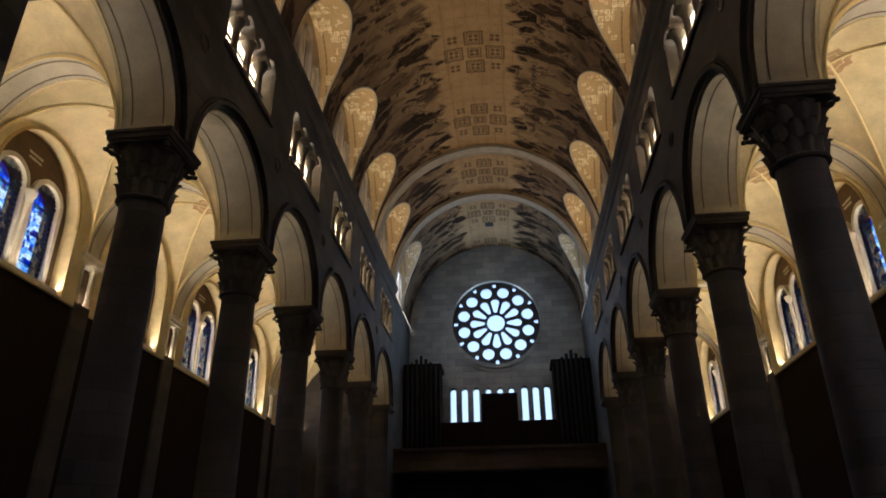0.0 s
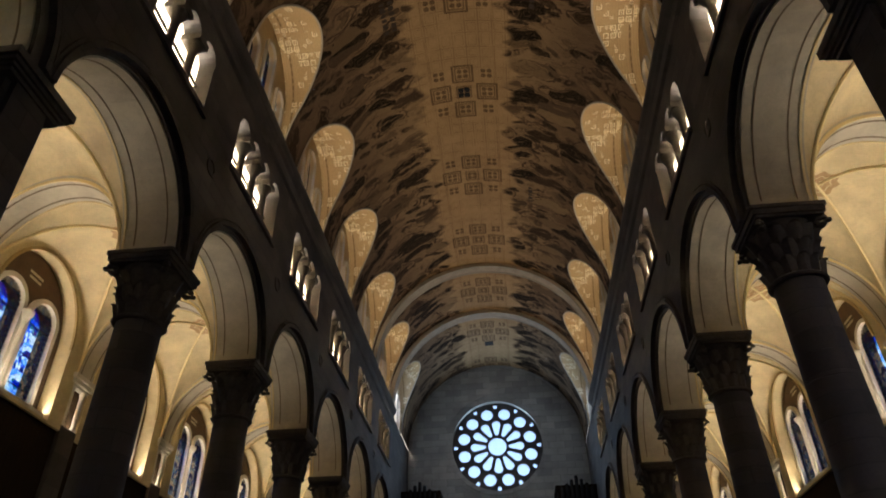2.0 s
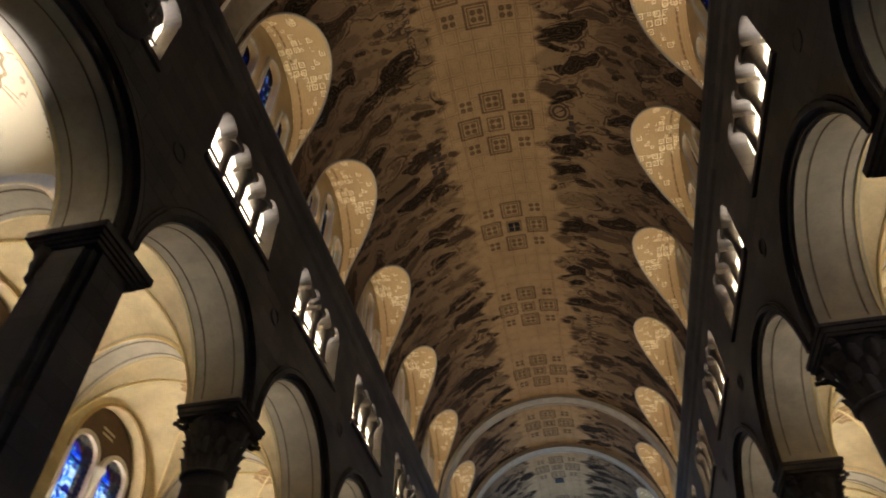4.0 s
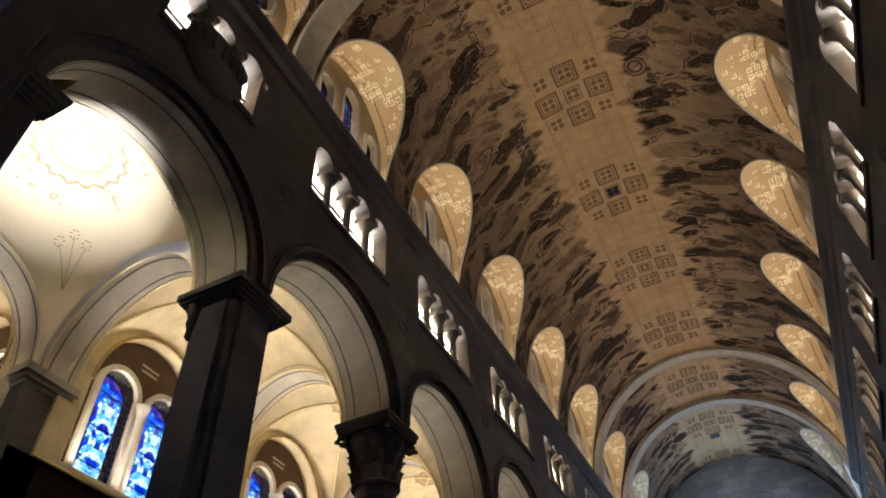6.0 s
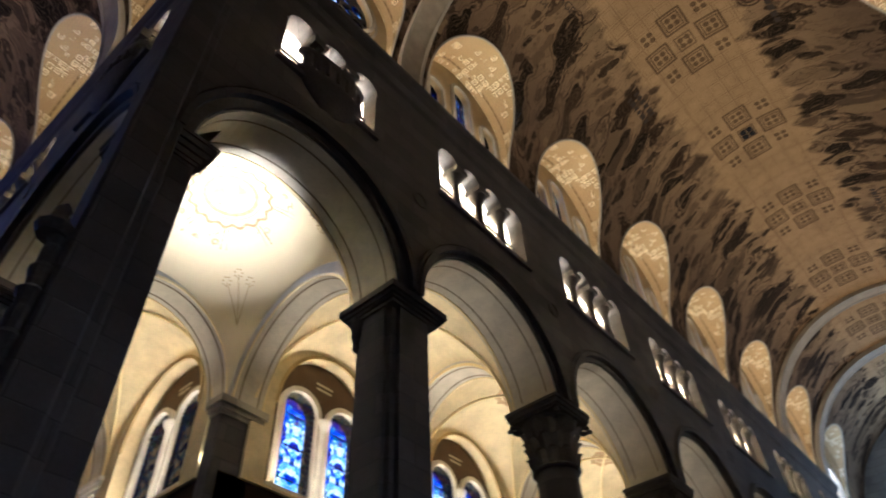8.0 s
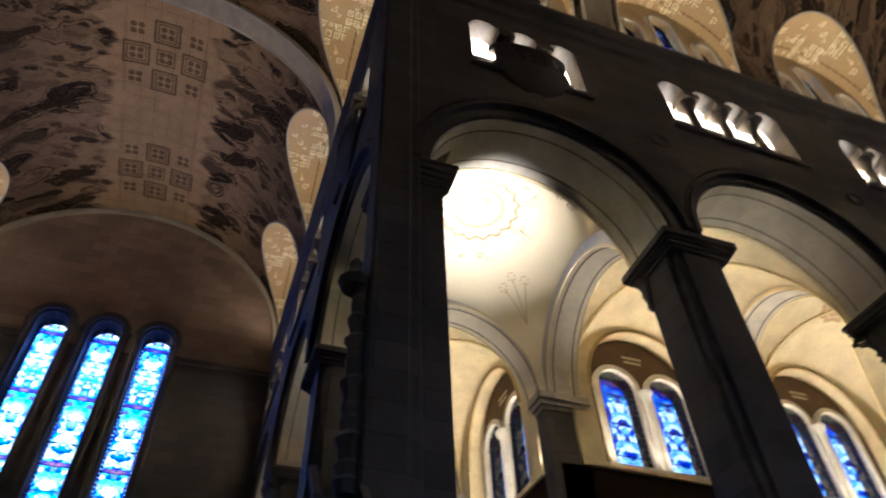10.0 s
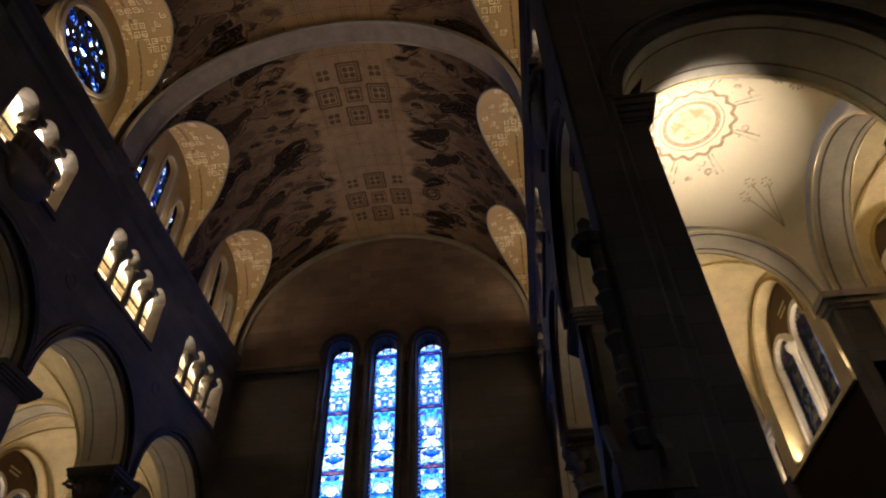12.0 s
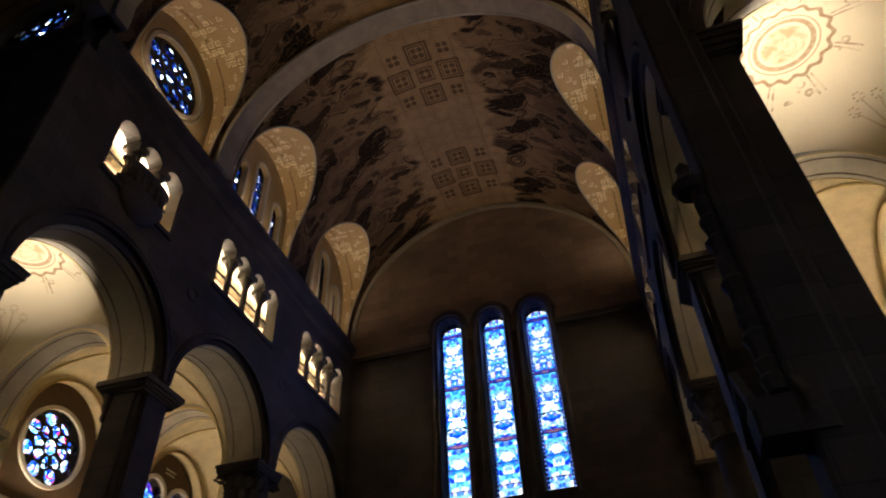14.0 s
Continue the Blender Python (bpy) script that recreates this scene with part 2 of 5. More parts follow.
def mosaic_soffit(name):
    """Pale gold mosaic with scattered gilt squares, some framed and some filled."""
    n = Nodes(name)
    p = n.uv()
    u, v, _ = n.xyz(p)
    cloud = n.noise(p, 1.1, 4)
    fine = n.noise(p, 38, 4, 0.8)
    base = n.mix(cloud, (0.50, 0.355, 0.18), (0.66, 0.49, 0.27))
    base = n.mix(0.7, base, n.ramp(fine, (0.35, 0.5), (0.65, 1.15)), "MULTIPLY")
    gilt = dark = 0.0
    clump = n.ramp(n.noise(p, 0.8, 2), (0.40, 0.0), (0.58, 1.0))
    for g, keep in ((0.30, 0.70), (0.19, 0.86)):
        k = n.vec(n.m("FLOOR", n.m("DIVIDE", u, g)), n.m("FLOOR", n.m("DIVIDE", v, g)), g)
        w = n.t.nodes.new("ShaderNodeTexWhiteNoise")
        n.put(w.inputs["Vector"], k)
        box = n.m("MAXIMUM", n.m("ABSOLUTE", n.m("SUBTRACT", n.m("FRACT", n.m("DIVIDE", u, g)), 0.5)), n.m("ABSOLUTE", n.m("SUBTRACT", n.m("FRACT", n.m("DIVIDE", v, g)), 0.5)))
        chosen = n.m("GREATER_THAN", n.m("MULTIPLY", w.outputs[0], n.m("ADD", 0.72, n.m("MULTIPLY", clump, 0.4))), keep)
        one = n.m("ADD", n.band(box, 0.31, 0.075, 0.02), n.m("MULTIPLY", n.m("SUBTRACT", 1.0, n.step(box, 0.10, 0.15)), 0.7))
        gilt = n.m("MAXIMUM", gilt, n.m("MULTIPLY", one, chosen))
        dark = n.m("MAXIMUM", dark, n.m("MULTIPLY", n.m("ADD", n.band(box, 0.42, 0.03, 0.02), n.band(box, 0.19, 0.03, 0.02)), chosen))
    # dotted border beside the window wall, and fine tessera courses
    dots = n.m("GREATER_THAN", n.m("FRACT", n.m("MULTIPLY", u, 3.2)), 0.3)
    rim = n.m("MULTIPLY", n.band(v, 7.12, 0.035, 0.012), n.m("ADD", 0.5, n.m("MULTIPLY", dots, 0.5)))
    course = n.m("MULTIPLY", n.band(n.m("FRACT", n.m("MULTIPLY", v, 9.0)), 0.5, 0.1, 0.08), 0.22)
    col = n.mix(course, base, (0.26, 0.17, 0.08))
    col = n.mix(n.m("MULTIPLY", n.m("MAXIMUM", dark, rim), 0.75), col, (0.13, 0.075, 0.03))
    col = n.mix(n.m("MULTIPLY", gilt, 0.9), col, (0.98, 0.86, 0.58))
    return n.finish(col, n.mix(gilt, (0.6, 0.6, 0.6), (0.35, 0.35, 0.35)), fine, 0.004, n.m("MULTIPLY", gilt, 0.1))


def medallion_dome(name):
    """Cream plaster sail vault with a painted wheel: oval heart, scalloped ring and rays."""
    n = Nodes(name)
    uvv = n.uv()
    x, y, _ = n.xyz(uvv)
    r = n.m("POWER", n.m("ADD", n.m("MULTIPLY", x, x), n.m("MULTIPLY", y, y)), 0.5)
    ang = n.m("ARCTAN2", y, x)
    wave = n.m("ADD", r, n.m("MULTIPLY", n.m("SINE", n.m("MULTIPLY", ang, 16.0)), 0.045))
    ring = n.m("MAXIMUM", n.band(wave, 1.02, 0.05), n.m("MULTIPLY", n.band(r, 0.66, 0.06), 0.9))
    ring = n.m("MAXIMUM", ring, n.m("MULTIPLY", n.band(r, 0.80, 0.02), 0.8))
    spoke = n.m("ABSOLUTE", n.m("SUBTRACT", n.m("FRACT", n.m("MULTIPLY", n.m("ADD", ang, 3.3), 8.0 / (2 * math.pi))), 0.5))
    ray = n.m("MULTIPLY", n.band(spoke, 0.055, 0.022, 0.008), n.band(r, 1.4, 0.28))
    curl = n.voronoi(n.vec(n.m("MULTIPLY", ang, 24 / (2 * math.pi)), n.m("MULTIPLY", r, 3.2)), 1.0)
    ray = n.m("MAXIMUM", ray, n.m("MULTIPLY", n.band(curl[0], 0.30, 0.06, 0.03), n.m("MULTIPLY", n.band(r, 1.42, 0.2), 0.8)))
    ray = n.m("MULTIPLY", ray, n.ramp(n.noise(uvv, 3.0, 2), (0.42, 0.2), (0.55, 1.0)))
    mask = n.m("MULTIPLY", n.m("MAXIMUM", ring, ray), n.ramp(n.noise(uvv, 7, 4, 0.7), (0.3, 0.65), (0.55, 1.0)))
    cloud = n.noise(uvv, 0.9, 5)
    col = n.mix(cloud, (0.60, 0.51, 0.34), (0.70, 0.61, 0.43))
    col = n.mix(n.m("MULTIPLY", n.m("SUBTRACT", 1.0, n.step(r, 0.45, 0.6)), n.ramp(n.noise(uvv, 2.5, 3, 0.6, 1.0), (0.4, 0.25), (0.6, 0.9))), col, (0.50, 0.24, 0.12))
    col = n.mix(n.m("MULTIPLY", mask, 0.85), col, (0.22, 0.12, 0.05))
    return n.finish(col, 0.6, n.noise(uvv, 20, 4), 0.004)


def glass(name, cells, tones, lead=0.07, pale=0.5):
    """Leaded stained glass: small panes of many tints that let the sky through."""
    n = Nodes(name)
    u, v, _ = n.xyz(n.uv())
    p = n.vec(u, v)
    bent = n.vec(n.m("ADD", u, n.m("MULTIPLY", n.noise(p, 1.6, 2), 0.25)), v)
    v1 = n.voronoi(bent, cells)
    d1 = n.voronoi(bent, cells, "DISTANCE_TO_EDGE")[0]
    v2 = n.voronoi(n.vec(u, n.m("MULTIPLY", v, 0.8), 5.0), cells * 2.3)
    d2 = n.voronoi(n.vec(u, n.m("MULTIPLY", v, 0.8), 5.0), cells * 2.3, "DISTANCE_TO_EDGE")[0]
    k = n.xyz(v2[1])[0]
    col = n.ramp(k, *tones)
    col = n.mix(n.m("MULTIPLY", n.m("GREATER_THAN", n.xyz(v1[1])[1], 1.0 - pale), 0.8), col, n.ramp(n.xyz(v2[1])[2], (0.0, (0.25, 0.5, 0.85)), (0.4, (0.55, 0.8, 0.95)), (0.75, (0.95, 0.97, 0.92)), (1.0, (1.0, 1.0, 0.95))))
    open1 = n.step(d1, lead * 0.4, lead)
    open2 = n.m("ADD", 0.25, n.m("MULTIPLY", n.step(d2, lead * 0.3, lead * 0.9), 0.75))
    bars = n.m("GREATER_THAN", n.m("ABSOLUTE", n.m("SUBTRACT", n.m("FLOORED_MODULO", n.m("ADD", v, 50.0), 0.95), 0.475)), 0.035)
    col = n.mix(1.0, col, n.vec(*(n.m("MULTIPLY", n.m("MULTIPLY", open1, open2), bars),) * 3), "MULTIPLY")
    tr = n.t.nodes.new("ShaderNodeBsdfTransparent")
    n.put(tr.inputs[0], col)
    gl = n.t.nodes.new("ShaderNodeBsdfGlossy")
    gl.inputs["Roughness"].default_value = 0.25
    n.put(gl.inputs[0], (0.04, 0.04, 0.05))
    ad = n.t.nodes.new("ShaderNodeAddShader")
    n.t.links.new(tr.outputs[0], ad.inputs[0])
    n.t.links.new(gl.outputs[0], ad.inputs[1])
    n.t.links.new(ad.outputs[0], n.out.inputs[0])
    return n.mat


def figure_glass(name, half, tones, cells=6.0, tall=2.7, pale=0.6):
    """Leaded lancet: beaded border, a pale figure in each tier under a canopy, dark bands between tiers; x from the middle, y from the sill."""
    n = Nodes(name)
    u, v, _ = n.xyz(n.uv())
    p = n.vec(u, v)
    x = n.m("DIVIDE", n.m("ABSOLUTE", u), half)
    tier = n.m("DIVIDE", n.m("FLOORED_MODULO", n.m("ADD", v, tall * 20 + 0.3), tall), tall)
    wob = n.noise(p, 1.3, 3)
    bent = n.vec(n.m("ADD", n.m("ABSOLUTE", u), n.m("MULTIPLY", wob, 0.16)), n.m("MULTIPLY", v, 0.75))
    va = n.voronoi(bent, cells)
    da = n.voronoi(bent, cells, "DISTANCE_TO_EDGE")[0]
    vb = n.voronoi(n.vec(n.m("ABSOLUTE", u), v, 4.0), cells * 0.42)
    col = n.ramp(n.xyz(va[1])[0], *tones)
    # figure: broad below, narrow at the shoulders, round pale head
    width = n.m("ADD", n.m("MULTIPLY", n.m("SUBTRACT", 1.0, tier), 0.45), n.m("MULTIPLY", n.noise(n.vec(u, v), 1.9, 3), 0.95))
    body = n.m("MULTIPLY", n.m("LESS_THAN", x, width), n.m("MULTIPLY", n.m("GREATER_THAN", tier, 0.12), n.m("LESS_THAN", tier, 0.88)))
    light = n.ramp(n.xyz(va[1])[1], (0.0, (0.16, 0.34, 0.82)), (0.25, (0.45, 0.70, 0.96)), (0.5, (0.85, 0.95, 1.0)), (1.0, (1.0, 1.0, 0.9)))
    col = n.mix(n.m("MULTIPLY", body, n.m("GREATER_THAN", n.xyz(vb[1])[1], 1.0 - pale)), col, light)
    hy = n.m("MULTIPLY", n.m("SUBTRACT", tier, 0.78), tall / half)
    head = n.m("LESS_THAN", n.m("ADD", n.m("MULTIPLY", x, x), n.m("MULTIPLY", hy, hy)), n.m("MULTIPLY", n.xyz(vb[1])[2], 0.16))
    col = n.mix(head, col, (0.96, 0.97, 0.92))
    col = n.mix(n.m("MULTIPLY", n.band(tier, 0.06, 0.035, 0.004), 0.85), col, n.ramp(n.xyz(va[1])[2], (0.0, (0.08, 0.05, 0.34)), (0.6, (0.22, 0.12, 0.46)), (0.85, (0.42, 0.24, 0.30)), (1.0, (0.85, 0.85, 0.9))))
    # beaded border
    edge = n.m("GREATER_THAN", x, 0.80)
    bead = n.m("ABSOLUTE", n.m("SUBTRACT", n.m("FRACT", n.m("MULTIPLY", v, 5.5)), 0.5))
    col = n.mix(edge, col, n.mix(n.m("LESS_THAN", bead, 0.17), (0.03, 0.07, 0.42), (0.55, 0.75, 1.0)))
    leads = n.m("MULTIPLY", n.step(da, 0.006, 0.026), n.step(n.m("ABSOLUTE", n.m("SUBTRACT", x, 0.80)), 0.02, 0.05))
    bars = n.m("GREATER_THAN", n.m("ABSOLUTE", n.m("SUBTRACT", n.m("FLOORED_MODULO", n.m("ADD", v, 50.0), tall / 3), tall / 6)), 0.018)
    keep = n.m("MULTIPLY", n.m("ADD", 0.12, n.m("MULTIPLY", leads, 0.88)), bars)
    col = n.mix(1.0, col, n.vec(keep, keep, keep), "MULTIPLY")
    tr = n.t.nodes.new("ShaderNodeBsdfTransparent")
    n.put(tr.inputs[0], col)
    gl = n.t.nodes.new("ShaderNodeBsdfGlossy")
    gl.inputs["Roughness"].default_value = 0.25
    n.put(gl.inputs[0], (0.04, 0.04, 0.05))
    ad = n.t.nodes.new("ShaderNodeAddShader")
    n.t.links.new(tr.outputs[0], ad.inputs[0])
    n.t.links.new(gl.outputs[0], ad.inputs[1])
    n.t.links.new(ad.outputs[0], n.out.inputs[0])
    return n.mat


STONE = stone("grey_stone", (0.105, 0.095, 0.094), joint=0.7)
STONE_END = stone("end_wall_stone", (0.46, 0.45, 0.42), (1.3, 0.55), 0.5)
# lighter stone for the upper end wall, with the light there put into its colour
LIT_STONE = stone("lit_brown_stone", (0.34, 0.25, 0.20), (1.1, 0.5), 0.8)
CARVED = stone("carved_stone", (0.15, 0.132, 0.12), (9.0, 9.0), 1.0, 0.5)
LOFTSTONE = stone("loft_stone", (0.15, 0.115, 0.10), (1.6, 0.6), 0.7)
TRIM = stone("pale_trim_stone", (0.50, 0.45, 0.38), (1.4, 9.0), 0.7, 0.3)
CREAM = plaster("cream_plaster", (0.72, 0.60, 0.36))
OCHRE = plaster("ochre_plaster", (0.52, 0.38, 0.18))
BAND = plaster("arch_band_plaster", (0.62, 0.56, 0.45))
STREAKED = streaked_plaster("streaked_plaster", (0.70, 0.60, 0.42))
BROWN = plaster("brown_tympanum", (0.13, 0.085, 0.05), 2.0)
WHITE = plaster("white_stone", (0.80, 0.75, 0.66))
LINE = plaster("dark_line_paint", (0.05, 0.035, 0.025), 3.0)
BROWN_LINE = plaster("brown_line_paint", (0.24, 0.18, 0.12), 3.0)
_g = Nodes("gilt")
GILT = _g.finish(_g.mix(_g.noise(_g.place(), 9, 3), (0.90, 0.72, 0.36), (1.0, 0.86, 0.52)), 0.25, _g.noise(_g.place(), 40, 3), 0.003, 0.1, 0.8)
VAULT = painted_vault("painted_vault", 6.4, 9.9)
MOSAIC = mosaic_soffit("gold_mosaic")
DOME = medallion_dome("painted_dome")
BLUE = ((0.0, (0.05, 0.14, 0.80)), (0.22, (0.10, 0.42, 1.0)), (0.45, (0.26, 0.72, 1.0)), (0.75, (0.45, 0.84, 1.0)), (0.93, (0.20, 0.16, 0.66)), (1.0, (0.9, 0.9, 0.85)))
DEEP = ((0.0, (0.03, 0.05, 0.36)), (0.35, (0.08, 0.16, 0.66)), (0.6, (0.20, 0.40, 0.88)), (0.8, (0.10, 0.42, 0.40)), (0.9, (0.62, 0.74, 0.85)), (1.0, (0.24, 0.10, 0.34)))
GLASS_BRIGHT = figure_glass("blue_stained_glass", 0.62, BLUE, 8.0, 2.9, 0.6)
GLASS_AISLE = figure_glass("aisle_stained_glass", 0.62, DEEP, 9.5, 3.0, 0.85)
HIGH = ((0.0, (0.004, 0.006, 0.03)), (0.5, (0.012, 0.03, 0.14)), (0.72, (0.04, 0.10, 0.40)), (0.84, (0.02, 0.10, 0.09)), (0.94, (0.25, 0.35, 0.6)), (1.0, (0.8, 0.85, 0.9)))
GLASS_HIGH = glass("clerestory_stained_glass", 4.6, HIGH, 0.05, 0.10)
_n = Nodes("clear_glass")
_t = _n.t.nodes.new("ShaderNodeBsdfTransparent")
_n.put(_t.inputs[0], _n.mix(_n.noise(_n.place(), 3, 3), (0.92, 0.96, 1.0), (1.0, 1.0, 1.0)))
_n.t.links.new(_t.outputs[0], _n.out.inputs[0])
GLASS_WHITE = _n.mat
# near-black oak of the organ; on the lower aisle walls it stands for shade
_n = Nodes("shade_oak")
_x, _y, _z = _n.xyz(_n.place())
_gr = _n.noise(_n.vec(_n.m("MULTIPLY", _x, 9.0), _n.m("MULTIPLY", _y, 9.0), _z), 1.5, 5, 0.6, 0.5)
SHADE_OAK = _n.finish(_n.mix(_gr, (0.010, 0.006, 0.004), (0.03, 0.018, 0.010)), 0.85, _gr, 0.004, 0.0, 0.08)
_n = Nodes("floor_marble")
FLOOR = _n.finish(_n.mix(_n.noise(_n.place(), 1.5, 6, 0.6, 1.0), (0.035, 0.03, 0.025), (0.09, 0.075, 0.06)), 0.4)
_n = Nodes("pipe_tin")
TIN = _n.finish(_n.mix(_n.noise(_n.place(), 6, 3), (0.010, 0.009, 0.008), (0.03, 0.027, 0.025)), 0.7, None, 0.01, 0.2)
_n = Nodes("black_iron")
IRON = _n.finish(_n.mix(_n.noise(_n.place(), 20, 3), (0.015, 0.015, 0.016), (0.05, 0.045, 0.04)), 0.55, None, 0.01, 0.6)
_n = Nodes("lamp_lens")
_n.put(_n.bsdf.inputs["Emission Color"], (1.0, 0.85, 0.62))
_n.bsdf.inputs["Emission Strength"].default_value = 3.0
LENS = _n.finish((0.8, 0.75, 0.65), 0.4)


# ---------------- mesh helpers ----------------
def origin_of(ob):
    v = Vector((0, 0, 0))
    while ob is not None:
        v += ob.location
        ob = ob.parent
    return v


def mesh_ob(name, V, F, mat, parent=None, at=(0, 0, 0), smooth=False, uvs=None, slots=None):
    """A mesh from world-space vertices; a part takes its thing's origin."""
    o = origin_of(parent) if parent is not None else Vector(at)
    me = bpy.data.meshes.new(name)
    me.from_pydata([tuple(Vector(v) - o) for v in V], [], F)
    for mm in (mat if isinstance(mat, (list, tuple)) else [mat]):
        me.materials.append(mm)
    if slots is not None:
        me.polygons.foreach_set("material_index", slots)
    if uvs is not None:
        layer = me.uv_layers.new(name="map")
        for lp in me.loops:
            layer.data[lp.index].uv = uvs[lp.vertex_index]
    if smooth:
        me.polygons.foreach_set("use_smooth", [True] * len(me.polygons))
        me.set_sharp_from_angle(angle=radians(35))
    me.update()
    ob = new(name, me)
    if parent is not None:
        ob.parent = parent
    else:
        ob.location = o
    return ob


def thing(name, at, label, category, group="", kind=""):
    e = new(name)
    e.location = at
    return tagged(e, label, category, group, kind)


class Geo:
    """Collects vertices and faces of one part."""

    def __init__(self):
        self.V, self.F, self.UV = [], [], []

    def add(self, V, F, UV=None):
        k = len(self.V)
        self.V += [tuple(v) for v in V]
        self.F += [tuple(i + k for i in f) for f in F]
        self.UV += UV if UV is not None else [(v[0], v[2]) for v in V]
        return self

    def box(self, P, u0, u1, n0, n1, z0, z1, bevel=0.0):
        b = bevel
        if b <= 0:
            c = [(u0, n0), (u1, n0), (u1, n1), (u0, n1)]
        else:
            c = [(u0 + b, n0), (u1 - b, n0), (u1, n0 + b), (u1, n1 - b), (u1 - b, n1), (u0 + b, n1), (u0, n1 - b), (u0, n0 + b)]
        k = len(c)
        V = [P(u, n, z) for z in (z0, z1) for u, n in c]
        F = [tuple(range(k))[::-1], tuple(range(k, 2 * k))] + [(i, (i + 1) % k, (i + 1) % k + k, i + k) for i in range(k)]
        return self.add(V, F)

    def ring(self, P, pts, n0, n1):
        """Closed polygon of (u, z) swept from n0 to n1, as a solid."""
        k = len(pts)
        V = [P(u, n, z) for n in (n0, n1) for u, z in pts]
        F = [tuple(range(k)), tuple(range(k, 2 * k))[::-1]] + [(i, i + k, (i + 1) % k + k, (i + 1) % k) for i in range(k)]
        return self.add(V, F)

    def hoop(self, P, uc, zc, r0, r1, n0, n1, a0=0.0, a1=math.pi, seg=28, sq=1.0):
        """Arch ring between radii r0 and r1, from depth n0 to n1; sq squashes its height."""
        V, F = [], []
        for i in range(seg + 1):
            a = a0 + (a1 - a0) * i / seg
            for r, n in ((r0, n0), (r1, n0), (r1, n1), (r0, n1)):
                V.append(P(uc + r * math.cos(a), n, zc + r * math.sin(a) * sq))
        for i in range(seg):
            b = i * 4
            F += [(b + j, b + (j + 1) % 4, b + 4 + (j + 1) % 4, b + 4 + j) for j in range(4)]
        F += [(0, 3, 2, 1), (seg * 4, seg * 4 + 1, seg * 4 + 2, seg * 4 + 3)]
        return self.add(V, F)

    def lathe(self, x, y, prof, seg=20, wob=None):
        V, F = [], []
        for r, z in prof:
            for i in range(seg):
                a = 2 * math.pi * i / seg
                rr = r if wob is None else r * wob(a, z)
                V.append((x + rr * math.cos(a), y + rr * math.sin(a), z))
        for j in range(len(prof) - 1):
            for i in range(seg):
                k = (i + 1) % seg
                F.append((j * seg + i, j * seg + k, (j + 1) * seg + k, (j + 1) * seg + i))
        F += [tuple(range(seg))[::-1], tuple(range((len(prof) - 1) * seg, len(prof) * seg))]
        return self.add(V, F)

    def tube(self, pts, r, seg=6):
        V, F = [], []
        pts = [Vector(p) for p in pts]
        for i, p in enumerate(pts):
            d = (pts[min(i + 1, len(pts) - 1)] - pts[max(i - 1, 0)]).normalized()
            s = d.orthogonal().normalized() if i == 0 else (s - d * s.dot(d)).normalized()
            t = d.cross(s)
            V += [p + (s * math.cos(2 * math.pi * k / seg) + t * math.sin(2 * math.pi * k / seg)) * r for k in range(seg)]
        for i in range(len(pts) - 1):
            F += [(i * seg + k, i * seg + (k + 1) % seg, (i + 1) * seg + (k + 1) % seg, (i + 1) * seg + k) for k in range(seg)]
        return self.add(V, F)

    def plate(self, P, loops, n0, n1):
        """Flat plate with holes: loops of (u, z), the first the outline, from depth n0 to n1."""
        cu = bpy.data.curves.new("plate", "CURVE")
        cu.dimensions, cu.fill_mode, cu.extrude = "2D", "BOTH", abs(n1 - n0) / 2
        for lp in loops:
            sp = cu.splines.new("POLY")
            sp.points.add(len(lp) - 1)
            for q, (a, b) in zip(sp.points, lp):
                q.co = (a, b, 0, 1)
            sp.use_cyclic_u = True
        ob = bpy.data.objects.new("plate", cu)
        me = bpy.data.meshes.new_from_object(ob)
        mid = (n0 + n1) / 2
        self.add([P(v.co.x, mid + v.co.z, v.co.y) for v in me.vertices], [tuple(p.vertices) for p in me.polygons],
                 [(v.co.x, v.co.y) for v in me.vertices])
        bpy.data.objects.remove(ob)
        bpy.data.curves.remove(cu)
        bpy.data.meshes.remove(me)
        return self

    def local(self, u, z):
        """UVs counted from (u, z)."""
        self.UV = [(a - u, b - z) for a, b in self.UV]
        return self

    def make(self, name, mat, parent=None, at=(0, 0, 0), smooth=False, label=""):
        ob = mesh_ob(name, self.V, self.F, mat, parent, at, smooth, self.UV)
        return tagged(ob, label)


def rect(u0, u1, z0, z1):
    return [(u0, z0), (u1, z0), (u1, z1), (u0, z1)]


def lancet(uc, half, z0, zs, seg=14, sq=1.0):
    """Round-headed opening: sill z0, springing zs."""
    return [(uc - half, z0), (uc + half, z0)] + [(uc + half * math.cos(math.pi * i / seg), zs + half * sq * math.sin(math.pi * i / seg)) for i in range(seg + 1)]


def disc(uc, zc, r, seg=28):
    return [(uc + r * math.cos(2 * math.pi * i / seg), zc + r * math.sin(2 * math.pi * i / seg)) for i in range(seg)]


class Side:
    """A wall's own axes: u along it, n into its depth, z up."""

    def __init__(self, ox, oy, ud, nd):
        self.o, self.ud, self.nd = (ox, oy), ud, nd

    def __call__(self, u, n, z):
        return (self.o[0] + u * self.ud[0] + n * self.nd[0], self.o[1] + u * self.ud[1] + n * self.nd[1], z)


